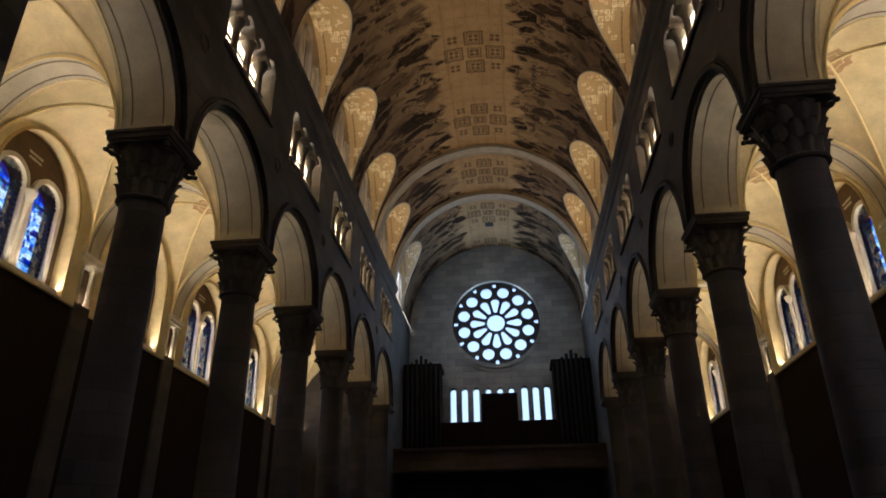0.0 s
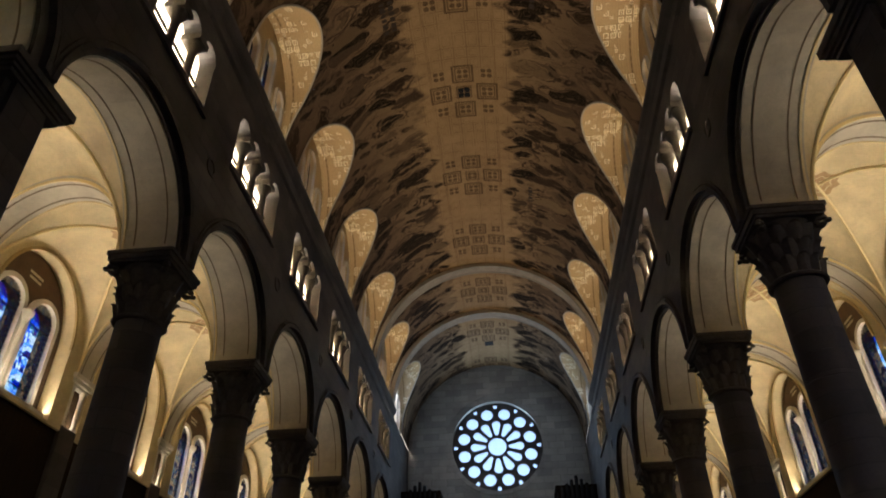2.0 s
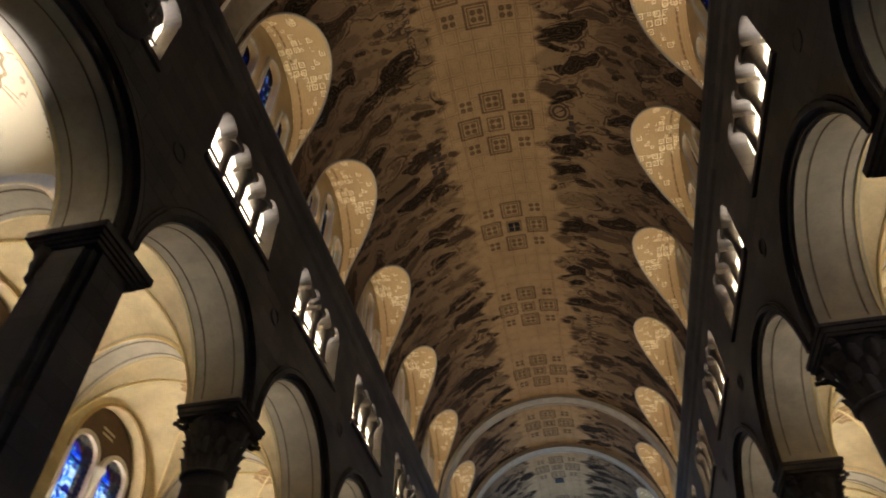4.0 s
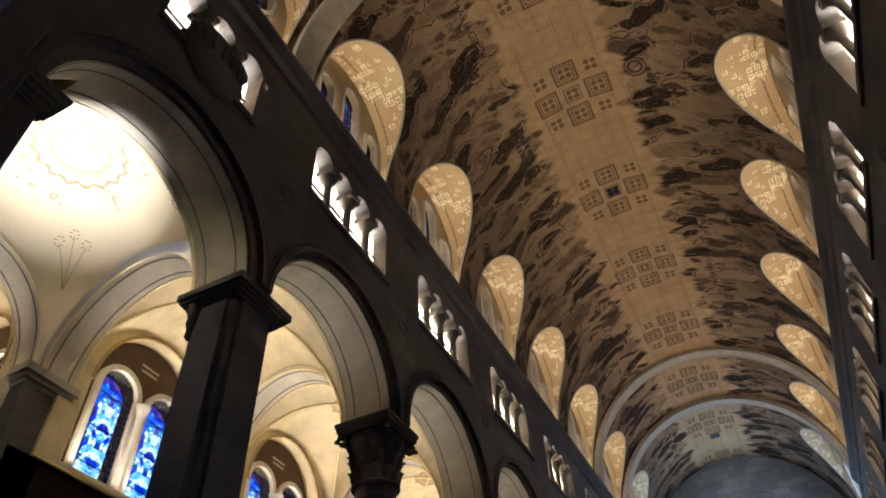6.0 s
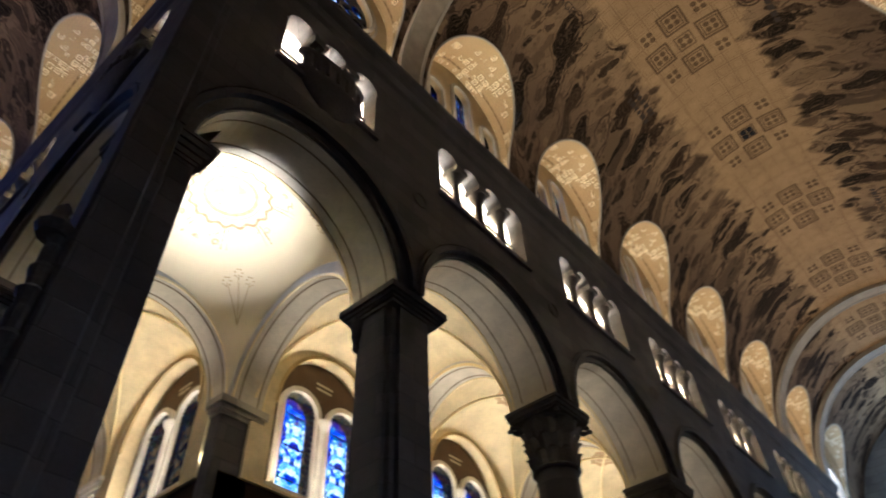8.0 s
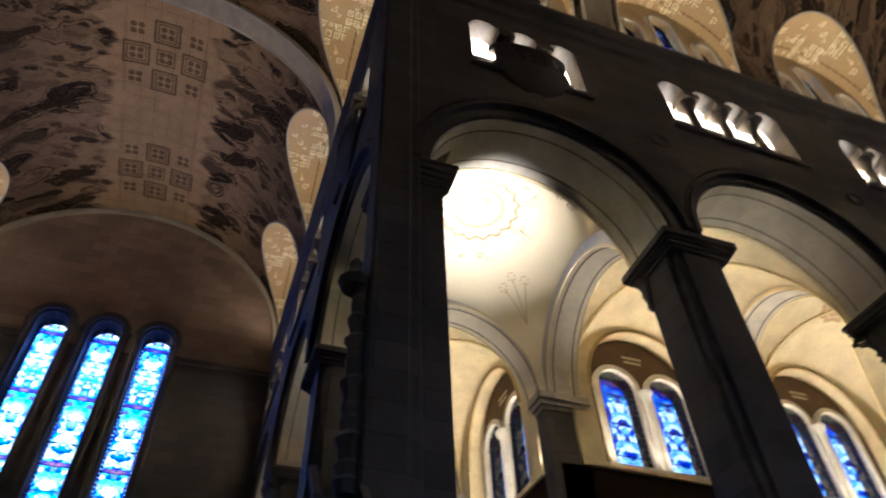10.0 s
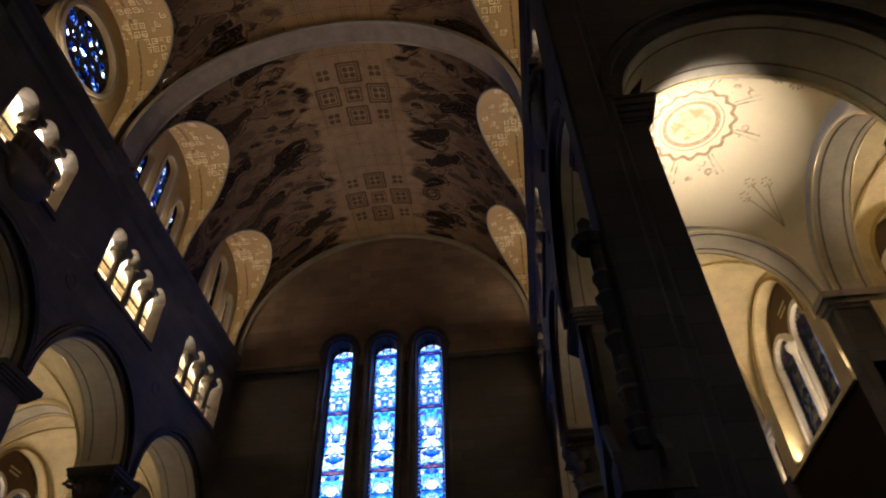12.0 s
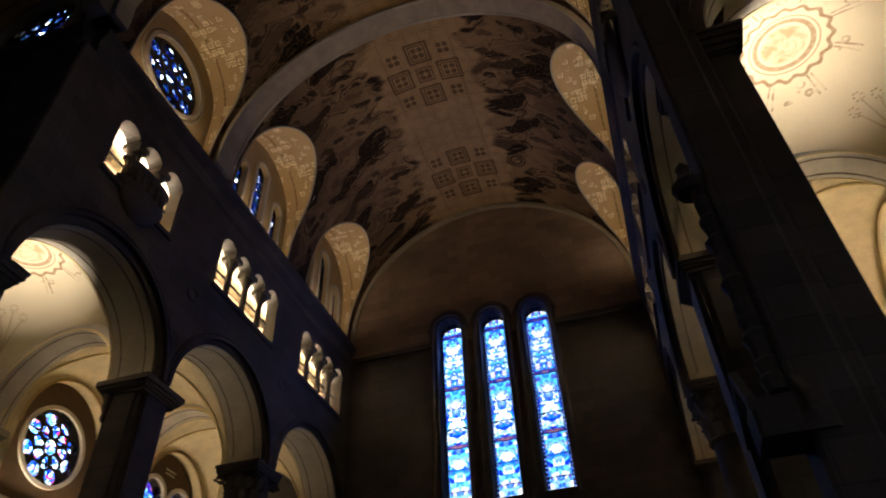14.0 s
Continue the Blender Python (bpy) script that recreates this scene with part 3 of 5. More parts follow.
# ---------------- the plan ----------------
NAVE_L = Side(-7.0, 2.5, (0, 1), (-1, 0))
NAVE_R = Side(7.0, 2.5, (0, 1), (1, 0))
TRAN_N = Side(-7.0, 2.5, (-1, 0), (0, 1))
TRAN_S = Side(-7.0, -12.0, (-1, 0), (0, -1))
CHOIR_L = Side(-7.0, -12.0, (0, -1), (-1, 0))
PITCH, BAY1, BAY2, PIER = 6.4, 3.65, 9.9, 6.95
SPRING, SILL, CORNICE, R_VAULT = 12.22, 16.65, 21.2, 7.3
THICK, AISLE, OUTER, R_IN = 1.7, 6.35, 6.95, 2.76


def bay_centre(k):
    return BAY1 if k == 1 else BAY2 + PITCH * (k - 2)


def bay_ends(k):
    return (0.3, PIER) if k == 1 else (PIER if k == 2 else bay_centre(k) - PITCH / 2, bay_centre(k) + PITCH / 2)


# ---------------- main walls: arcade, gallery, cornice ----------------
def arcade_wall(P, name, bays, label):
    root = thing(name, P(0, 0, 0), label, "wall", kind="structure")
    for k in bays:
        u0, u1 = bay_ends(k)
        c = bay_centre(k)
        r_in = 2.66 if k == 1 else R_IN
        wide = [(u0, SPRING), (c - 2.94, SPRING)] + [(c - 2.94 * math.cos(math.pi * i / 32), SPRING + 2.94 * math.sin(math.pi * i / 32)) for i in range(1, 32)] + \
               [(c + 2.94, SPRING), (u1, SPRING), (u1, SILL - 0.35), (u0, SILL - 0.35)]
        g = Geo().plate(P, [wide], 0.0, 0.2)
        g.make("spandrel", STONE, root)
        # roll mouldings of the outer order
        g = Geo().hoop(P, c, SPRING, 2.94, 3.07, -0.07, 0.0).hoop(P, c, SPRING, 3.12, 3.17, -0.05, 0.0)
        g.make("hood_mould", STONE, root, smooth=True)
        g = Geo().hoop(P, c, SPRING, r_in + 0.05, 2.94, 0.10, 0.2)
        g.make("arch_roll", CARVED, root, smooth=True)
        # inner order: broad pale soffit with painted lines and a beaded gilt fillet
        inner = [(u0, SPRING), (c - r_in, SPRING)] + [(c - r_in * math.cos(math.pi * i / 32), SPRING + r_in * math.sin(math.pi * i / 32)) for i in range(1, 32)] + \
                [(c + r_in, SPRING), (u1, SPRING), (u1, SILL - 0.35), (u0, SILL - 0.35)]
        Geo().plate(P, [inner], 0.2, 0.9 if k == 1 else THICK).make("arch_soffit", BAND, root, label="pale plastered arch soffit with painted lines")
        if k == 1:
            a0 = math.acos((c - 1.7) / r_in)
            back = [(c - r_in * math.cos(a0 + (math.pi - a0) * i / 28), SPRING + r_in * math.sin(a0 + (math.pi - a0) * i / 28)) for i in range(29)] + [(u1, SPRING), (u1, SILL - 0.35), (1.7, SILL - 0.35)]
            Geo().plate(P, [back], 0.9, THICK).make("arch_soffit", BAND, root)
            Geo().box(P, 0.86, 1.71, 0.88, 1.71, 14.0, SILL - 0.36).make("corner_block", BAND, root)
        for n in (0.46, 1.30):
            hi = math.pi if k != 1 or n < 0.9 else math.pi - math.acos((c - 1.7) / r_in)
            Geo().hoop(P, c, SPRING, r_in - 0.012, r_in + 0.01, n, n + 0.035, 0.0, hi).make("painted_line", BROWN_LINE, root)
        Geo().hoop(P, c, SPRING, r_in - 0.03, r_in + 0.02, 1.58, 1.64, 0.0, hi).make("gilt_fillet", GILT, root)
        # gallery storey
        op = 3 if k == 1 else 4
        pitch = 1.13 if k == 1 else 1.09
        cs = [c + (i - (op - 1) / 2) * pitch for i in range(op)]
        half = 0.43
        zs = 18.57
        top = 19.75
        loops = [rect(u0, u1, SILL - 0.35, top)]
        hole = [(cs[0] - half, SILL), (cs[-1] + half, SILL)]
        for q in reversed(cs):
            hole += [(q + half * math.cos(math.pi * i / 12), zs + half * math.sin(math.pi * i / 12)) for i in range(13)]
        loops.append(hole)
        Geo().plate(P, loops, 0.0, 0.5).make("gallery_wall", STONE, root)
        Geo().box(P, cs[0] - half - 0.1, cs[-1] + half + 0.1, -0.1, 0.55, SILL - 0.14, SILL + 0.03).make("gallery_sill", STONE, root)
        for a, b in zip(cs, cs[1:]):
            x, y, _ = P((a + b) / 2, 0.2, 0)
            prof = [(0.17, SILL + 0.03), (0.17, SILL + 0.10), (0.14, SILL + 0.18), (0.125, SILL + 0.24), (0.115, 18.02), (0.13, 18.06),
                    (0.135, 18.08), (0.20, 18.24), (0.27, 18.40), (0.28, 18.55)]
            Geo().lathe(x, y, prof, 12).make("colonnette", CARVED, root, smooth=True)
            Geo().box(P, (a + b) / 2 - 0.26, (a + b) / 2 + 0.26, -0.10, 0.49, 18.40, 18.62).make("impost", CARVED, root)
        for q in cs:
            Geo().hoop(P, q, zs, 0.43, 0.49, -0.03, 0.0, seg=12).make("arch_bead", STONE, root)
        Geo().box(P, cs[0] - half, cs[-1] + half, 0.40, 0.45, 17.78, 17.84).make("gallery_rail", IRON, root)
        # passage behind
        Geo().box(P, u0, u1, 0.2, THICK, SILL - 0.35, SILL - 0.25).make("gallery_floor", TRIM, root)
        Geo().box(P, u0, u1, THICK - 0.12, THICK, SILL - 0.25, 19.75).make("gallery_back", STREAKED, root)
        Geo().box(P, u0, u1, 0.5, THICK - 0.12, 19.62, 19.75).make("gallery_ceiling", STREAKED, root)
        Geo().box(P, u0, u1, THICK - 0.26, THICK - 0.12, 18.62, 18.72).make("gallery_moulding", BROWN, root)
        # blind roundel in the spandrel
        if k != 1:
            Geo().hoop(P, u0, 15.6, 0.20, 0.27, -0.03, 0.0, 0, 2 * math.pi, 20).make("spandrel_roundel", STONE, root)
    ua, ub = bay_ends(bays[0])[0], bay_ends(bays[-1])[1]
    prof = [(0.0, 19.75), (-0.10, 19.85), (-0.10, 20.05), (-0.03, 20.12), (-0.03, 20.45), (-0.12, 20.56), (-0.18, 20.7), (-0.22, 20.76), (-0.22, 20.95), (-0.15, 21.0), (0.5, 21.05), (0.5, 19.75)]
    V = [P(u, n, z) for u in (ua, ub) for n, z in prof]
    k = len(prof)
    F = [tuple(range(k)), tuple(range(k, 2 * k))[::-1]] + [(i, i + k, (i + 1) % k + k, (i + 1) % k) for i in range(k)]
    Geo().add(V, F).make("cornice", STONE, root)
    return root


def balcony(P):
    """Carved bowed balcony that stands out before the three-arched gallery opening."""
    c = BAY1
    root = thing("gallery_balcony", P(c, 0, 15.9), "bowed carved stone balcony before a gallery opening", "balcony", "carved balconies")
    pts = []
    for z, r in ((15.95, 0.10), (16.1, 0.24), (16.3, 0.36), (16.5, 0.44), (16.7, 0.47), (16.78, 0.53), (16.92, 0.54), (17.0, 0.47), (17.5, 0.47), (17.55, 0.53), (17.7, 0.55), (17.74, 0.5)):
        pts.append((r, z))
    seg = 18
    V, F = [], []
    for r, z in pts:
        for i in range(seg + 1):
            a = math.pi * i / seg
            V.append(P(c + 1.95 * r * math.cos(a), -r * 0.62 * math.sin(a) ** 0.8 + 0.02, z))
    w = seg + 1
    for j in range(len(pts) - 1):
        F += [(j * w + i, j * w + i + 1, (j + 1) * w + i + 1, (j + 1) * w + i) for i in range(seg)]
    F.append(tuple((len(pts) - 1) * w + i for i in range(w)))
    Geo().add(V, F).make("parapet", CARVED, root, smooth=True)
    for i in range(1, seg, 2):
        a = math.pi * i / seg
        x, y, _ = P(c + 1.95 * 0.47 * math.cos(a), -0.47 * 0.62 * math.sin(a) ** 0.8, 0)
        Geo().lathe(x, y, [(0.05, 17.0), (0.07, 17.12), (0.04, 17.25), (0.06, 17.4), (0.05, 17.5)], 8).make("baluster", CARVED, root, smooth=True)
    # lamp on the rail
    x, y, _ = P(c - 0.62, -0.12, 0)
    lamp = thing("floodlight", (x, y, 17.9), "small black floodlight standing on the gallery balcony", "lamp", "gallery floodlights")
    Geo().box(P, c - 0.76, c - 0.48, -0.22, 0.02, 18.15, 18.42, 0.03).make("housing", IRON, lamp)
    Geo().box(P, c - 0.66, c - 0.58, -0.14, -0.06, 17.84, 18.16).make("stem", IRON, lamp)
    Geo().box(P, c - 0.84, c - 0.76, -0.24, 0.0, 18.12, 18.46).make("barn_door", IRON, lamp)


# ---------------- columns and piers ----------------
def capital_geo(x, y, z0, z1, r0, r1, rows, per, seed):
    """Bell with tiers of curled leaves."""
    rnd = random.Random(seed)
    g = Geo()
    h = z1 - z0
    def bell(t):
        return r0 + (r1 - r0) * t ** 1.7
    g.lathe(x, y, [(r0 + 0.05, z0 - 0.08), (r0 + 0.09, z0 - 0.03), (r0 + 0.05, z0 + 0.02)] + [(bell(t / 8) * 0.93, z0 + 0.02 + (h - 0.02) * t / 8) for t in range(9)], 24)
    for row in range(rows):
        t0, t1 = row / rows * 0.85, (row + 1.25) / rows * 0.85
        for i in range(per):
            a = 2 * math.pi * (i + 0.5 * (row % 2)) / per + rnd.uniform(-0.04, 0.04)
            w = 2 * math.pi / per * 0.46
            V, F = [], []
            for s in range(6):
                t = t0 + (t1 - t0) * s / 5
                out = 0.04 + 0.11 * (s / 5) ** 1.6 + rnd.uniform(-0.01, 0.015)
                zz = z0 + h * t - (0.08 if s == 5 else 0)
                ww = w * (0.55 + 0.6 * math.sin(math.pi * min(1, (s + 0.8) / 5.2)))
                for q, lift in ((-1, -0.03), (-0.45, 0.02), (0, 0.045), (0.45, 0.02), (1, -0.03)):
                    r = bell(t) * 0.95 + out + lift
                    V.append((x + r * math.cos(a + ww * q), y + r * math.sin(a + ww * q), zz))
            for s in range(5):
                F += [(s * 5 + j, s * 5 + j + 1, s * 5 + 6 + j, s * 5 + 5 + j) for j in range(4)]
            g.add(V, F)
    for i in range(4):
        a = math.pi / 4 + i * math.pi / 2
        for s in range(7):
            b = s * 0.9
            rr = 0.16 - s * 0.018
            r = r1 + 0.17 + rr * math.cos(b)
            zz = z1 - 0.2 + rr * math.sin(b)
            g.lathe(x + r * math.cos(a), y + r * math.sin(a), [(0.02, zz - 0.06), (0.075, zz - 0.03), (0.075, zz + 0.03), (0.02, zz + 0.06)], 8)
    return g


def column(x, y):
    root = thing("column", (x, y, 0), "round grey stone column with a carved leafy capital", "column", "arcade columns")
    P = Side(x, y, (1, 0), (0, 1))
    Geo().box(P, -0.9, 0.9, -0.9, 0.9, 0, 0.3, 0.04).make("plinth", STONE, root)
    Geo().lathe(x, y, [(0.82, 0.3), (0.86, 0.38), (0.82, 0.46), (0.68, 0.52), (0.72, 0.60), (0.64, 0.68)], 28).make("base", CARVED, root, smooth=True)
    for i in range(4):
        z0, z1 = 0.68 + i * 2.455, 0.68 + (i + 1) * 2.455
        r0, r1 = 0.62 - 0.02 * i, 0.62 - 0.02 * (i + 1)
        Geo().lathe(x, y, [(r0 - 0.012, z0), (r0, z0 + 0.015), (r1, z1 - 0.015), (r1 - 0.012, z1)], 32).make("drum", STONE, root, smooth=True)
    cap = capital_geo(x, y, 10.5, 11.90, 0.57, 0.78, 3, 12, 5).make("capital", CARVED, root, smooth=True, label="carved leafy capital")
    g = Geo()
    for h, z0, z1 in ((0.78, 11.90, 11.98), (0.83, 11.98, 12.12), (0.87, 12.12, 12.22)):
        g.box(P, -h, h, -h, h, z0, z1, 0.03)
    g.make("abacus", CARVED, cap)
    return root


def moulded_cap(P, u0, u1, n0, n1, root):
    g = Geo()
    for e, z0, z1 in ((0.04, 11.80, 11.89), (0.10, 11.89, 11.96), (0.16, 11.96, 12.05), (0.22, 12.05, 12.22)):
        g.box(P, u0 - e, u1 + e, n0 - e, n1 + e, z0, z1, 0.015)
    g.make("abacus", CARVED, root)


def square_pier(P, u, label="square grey stone pier with recessed angles and a moulded capital"):
    root = thing("pier", P(u, 0.85, 0), label, "pier", "arcade piers")
    h = 0.68
    a, b = u - h, u + h
    n0, n1 = 0.25, 1.55
    g = Geo()
    pts = [(a, n0 + .26), (a + .1, n0 + .26), (a + .1, n0 + .12), (a + .24, n0 + .12), (a + .24, n0), (b - .24, n0), (b - .24, n0 + .12), (b - .1, n0 + .12), (b - .1, n0 + .26), (b, n0 + .26),
           (b, n1 - .26), (b - .1, n1 - .26), (b - .1, n1 - .12), (b - .24, n1 - .12), (b - .24, n1), (a + .24, n1), (a + .24, n1 - .12), (a + .1, n1 - .12), (a + .1, n1 - .26), (a, n1 - .26)]
    k = len(pts)
    V = [P(q, n, z) for z in (0.6, 11.82) for q, n in pts]
    g.add(V, [tuple(range(k)), tuple(range(k, 2 * k))] + [(i, (i + 1) % k, (i + 1) % k + k, i + k) for i in range(k)])
    g.make("shaft", STONE, root)
    Geo().box(P, a - 0.12, b + 0.12, n0 - 0.12, n1 + 0.12, 0, 0.6, 0.04).make("plinth", STONE, root)
    moulded_cap(P, a, b, n0, n1, root)
    for s, q in ((-1, a), (1, b)):
        x, y, _ = P(q, n1 - 0.2, 0)
        Geo().lathe(x, y, [(0.03, 10.97), (0.09, 11.07), (0.07, 11.22), (0.13, 11.42), (0.11, 11.54), (0.17, 11.74), (0.17, 11.82)], 10).make("leaf_corbel", CARVED, root, smooth=True)
    return root


# ---------------- aisles ----------------
def aisle_vault(P, bays, name, lab):
    root = thing(name, P(0, 2, SPRING), lab, "ceiling", kind="structure")
    n0, n1 = THICK, AISLE
    nc, b = (n0 + n1) / 2, (n1 - n0) / 2
    for k in bays:
        u0, u1 = bay_ends(k)
        c = bay_centre(k)
        a = 2.78
        H = 2.9
        N = 26
        V, F, UV = [], [], []
        def height(u, n):
            zu = math.sqrt(max(0, 1 - ((u - c) / a) ** 2))
            zn = math.sqrt(max(0, 1 - ((n - nc) / b) ** 2))
            return SPRING + H * max(zu, zn) + 0.75 * zu * zn
        for i in range(N + 1):
            for j in range(N + 1):
                u = c - a * math.cos(math.pi * i / N)
                n = nc - b * math.cos(math.pi * j / N)
                V.append(P(u, n, height(u, n)))
                UV.append((u - c, n - nc))
        for i in range(N):
            for j in range(N):
                F.append((i * (N + 1) + j, (i + 1) * (N + 1) + j, (i + 1) * (N + 1) + j + 1, i * (N + 1) + j + 1))
        mesh_ob("groin_vault", V, F, CREAM, root, smooth=True, uvs=UV)
        for sg in (-1, 1):
            pts = []
            for i in range(1, 28):
                t = -math.cos(math.pi * i / 28)
                pts.append(P(c + a * t, nc + sg * b * t, height(c + a * t, nc + sg * b * t) - 0.015))
            Geo().tube(pts, 0.05).make("gilt_rib", GILT, root, smooth=True)
        # painted rosette at the crown
        V, F, UV = [], [], []
        for rr in (0.02, 0.18, 0.2, 0.38, 0.42, 0.62):
            for i in range(20):
                an = 2 * math.pi * i / 20
                q = rr * (1 + (0.12 * math.cos(8 * an) if rr > 0.3 else 0))
                V.append(P(c + q * math.cos(an), nc + q * math.sin(an), height(c + q * math.cos(an), nc + q * math.sin(an)) - 0.012))
        for r0 in (0, 2, 4):
            for i in range(20):
                F.append((r0 * 20 + i, r0 * 20 + (i + 1) % 20, (r0 + 1) * 20 + (i + 1) % 20, (r0 + 1) * 20 + i))
        mesh_ob("painted_rosette", V, F, ROSETTE, root)
    return root


def cross_arch(P, u, half, n0, n1, sq=1.25):
    """Plastered arch across the aisle, with a gilt fillet on both edges."""
    Q = lambda a, b, z: P(u + b, a, z)
    nc, r = (n0 + n1) / 2, (n1 - n0) / 2
    root = thing("transverse_arch", P(u, nc, SPRING), "pale plastered arch across the aisle with gilt edges", "arch", "aisle arches")
    g = Geo().hoop(Q, nc, SPRING, r - 0.02, r + 1.3, -half, half, seg=30, sq=sq)
    g.make("arch_band", BAND, root, smooth=True)
    for s in (-1, 1):
        Geo().hoop(Q, nc, SPRING, r - 0.05, r + 0.03, s * half - 0.016, s * half + 0.016, seg=30, sq=sq).make("gilt_fillet", GILT, root)
        Geo().hoop(Q, nc, SPRING, r - 0.034, r + 0.02, s * half * 0.62 - 0.02, s * half * 0.62 + 0.02, seg=30, sq=sq).make("painted_line", BROWN_LINE, root)
    return root


def sail_dome(P, name="aisle_dome"):
    """Shallow painted dome on pendentives over the square bay behind the crossing pier."""
    uc = nc = 3.6
    b = 2.4
    R = 3.66
    Z = SPRING - 0.04
    root = thing(name, P(uc, nc, SPRING), "cream plaster dome with a painted wheel, lit brightly", "ceiling", kind="structure")
    N = 32
    V, F, UV = [], [], []
    for i in range(N + 1):
        for j in range(N + 1):
            du, dn = -b + (2 * b + 0.22) * i / N, -b + (2 * b + 0.22) * j / N
            V.append(P(uc + du, nc + dn, Z + math.sqrt(max(0, R * R - du * du - dn * dn))))
            UV.append((du, dn))
    for i in range(N):
        for j in range(N):
            F.append((i * (N + 1) + j, (i + 1) * (N + 1) + j, (i + 1) * (N + 1) + j + 1, i * (N + 1) + j + 1))
    mesh_ob("dome", V, F, DOME, root, smooth=True, uvs=UV)
    # painted flowers on the pendentives
    def on(du, dn):
        return P(uc + du, nc + dn, Z + math.sqrt(max(0, R * R - du * du - dn * dn)) - 0.012)
    for su in (-1, 1):
        for sn in (-1, 1):
            for fan in (-1, 0, 1):
                pts = []
                for t in range(6):
                    q = b * (0.93 - 0.045 * t - (0.05 if fan == 0 else 0) * t / 5)
                    w = fan * 0.075 * t
                    pts.append(on(su * (q - w * 0.6), sn * (q + w * 0.6)))
                Geo().tube(pts, 0.012, 4).make("painted_stem", FLOWERPAINT, root)
                for t in range(7):
                    an = 2 * math.pi * t / 7
                    q = b * (0.70 - (0.05 if fan == 0 else 0))
                    w = fan * 0.375
                    du, dn = su * (q - w * 0.6) + 0.10 * math.cos(an), sn * (q + w * 0.6) + 0.10 * math.sin(an)
                    x, y, z = on(du, dn)
                    Geo().lathe(x, y, [(0.005, z - 0.006), (0.036, z), (0.02, z + 0.02)], 6).make("painted_petal", FLOWERPAINT, root)
    return root


def aisle_window(P, c, round_one=False):
    """Outer aisle wall of one bay: brown tympanum in a wall arch, a pair of round-headed lights with a colonnette, a bright sill."""
    root = thing("window_1", P(c, OUTER, 10.3), "pair of blue stained glass lights in a brown arched recess" if not round_one else "round blue stained glass window in a brown arched recess", "window", kind="structure")
    zs = 12.47
    arch = [(c - 2.75, 10.25), (c + 2.75, 10.25), (c + 2.75, 16.8), (c - 2.75, 16.8)]
    Geo().plate(P, [arch, lancet(c, 2.05, 10.33, zs + 0.3, 22, 1.15)], AISLE, OUTER - 0.1).make("wall_arch", CREAM, root)
    Geo().hoop(P, c, zs + 0.3, 2.0, 2.1, AISLE - 0.04, AISLE + 0.03, seg=24, sq=1.15).make("arch_edge", OCHRE, root)
    if round_one:
        holes = [disc(c, 12.8, 1.3, 40)]
    else:
        holes = [lancet(c + s * 0.86, 0.62, 10.5, 13.18) for s in (-1, 1)]
    Geo().plate(P, [rect(c - 2.4, c + 2.4, 9.6, 16.6)] + holes, OUTER - 0.1, OUTER + 0.35).make("tympanum", BROWN, root, label="dark brown painted tympanum")
    if round_one:
        g = Geo().hoop(P, c, 12.8, 1.3, 1.44, OUTER - 0.2, OUTER - 0.02, 0, 2 * math.pi, 40)
        g.make("window_frame", WHITE, root, smooth=True)
        rose_tracery(P, c, 12.8, 1.3, 8, OUTER - 0.06, OUTER + 0.02, IRON, root)
        Geo().plate(P, [disc(c, 12.8, 1.3, 40)], OUTER + 0.04, OUTER + 0.05).make("pane", GLASS_ROSE, root)
    else:
        for s in (-1, 1):
            q = c + s * 0.86
            pts = lancet(q, 0.62, 10.5, 13.18)
            g = Geo().hoop(P, q, 13.18, 0.62, 0.78, OUTER - 0.24, OUTER - 0.04, seg=18)
            for e in (-1, 1):
                g.box(P, q + e * 0.70 - 0.08, q + e * 0.70 + 0.08, OUTER - 0.24, OUTER - 0.04, 10.5, 13.18)
            surround = g.make("window_frame", WHITE, root)
            Geo().plate(P, [pts], OUTER - 0.07, OUTER - 0.06).local(q, 10.5).make("pane", GLASS_AISLE, surround)
        x, y, _ = P(c, OUTER - 0.22, 0)
        Geo().lathe(x, y, [(0.15, 10.5), (0.15, 10.6), (0.10, 10.7), (0.09, 12.57), (0.11, 12.62), (0.10, 12.76), (0.16, 12.87), (0.23, 13.02), (0.24, 13.12)], 14).make("colonnette", WHITE, root, smooth=True, label="white colonnette with a flared capital")
        # painted bars of writing above the lights
        g = Geo()
        for i, w in enumerate((0.34, 0.30)):
            g.box(P, c - w, c + w, OUTER - 0.108, OUTER - 0.1, 14.42 - 0.17 * i, 14.50 - 0.17 * i)
        g.make("painted_bars", BAND, root)
    Geo().box(P, c - 1.95, c + 1.95, OUTER - 0.5, OUTER + 0.05, 10.27, 10.5, 0.03).make("window_sill", WHITE, root)
    return root


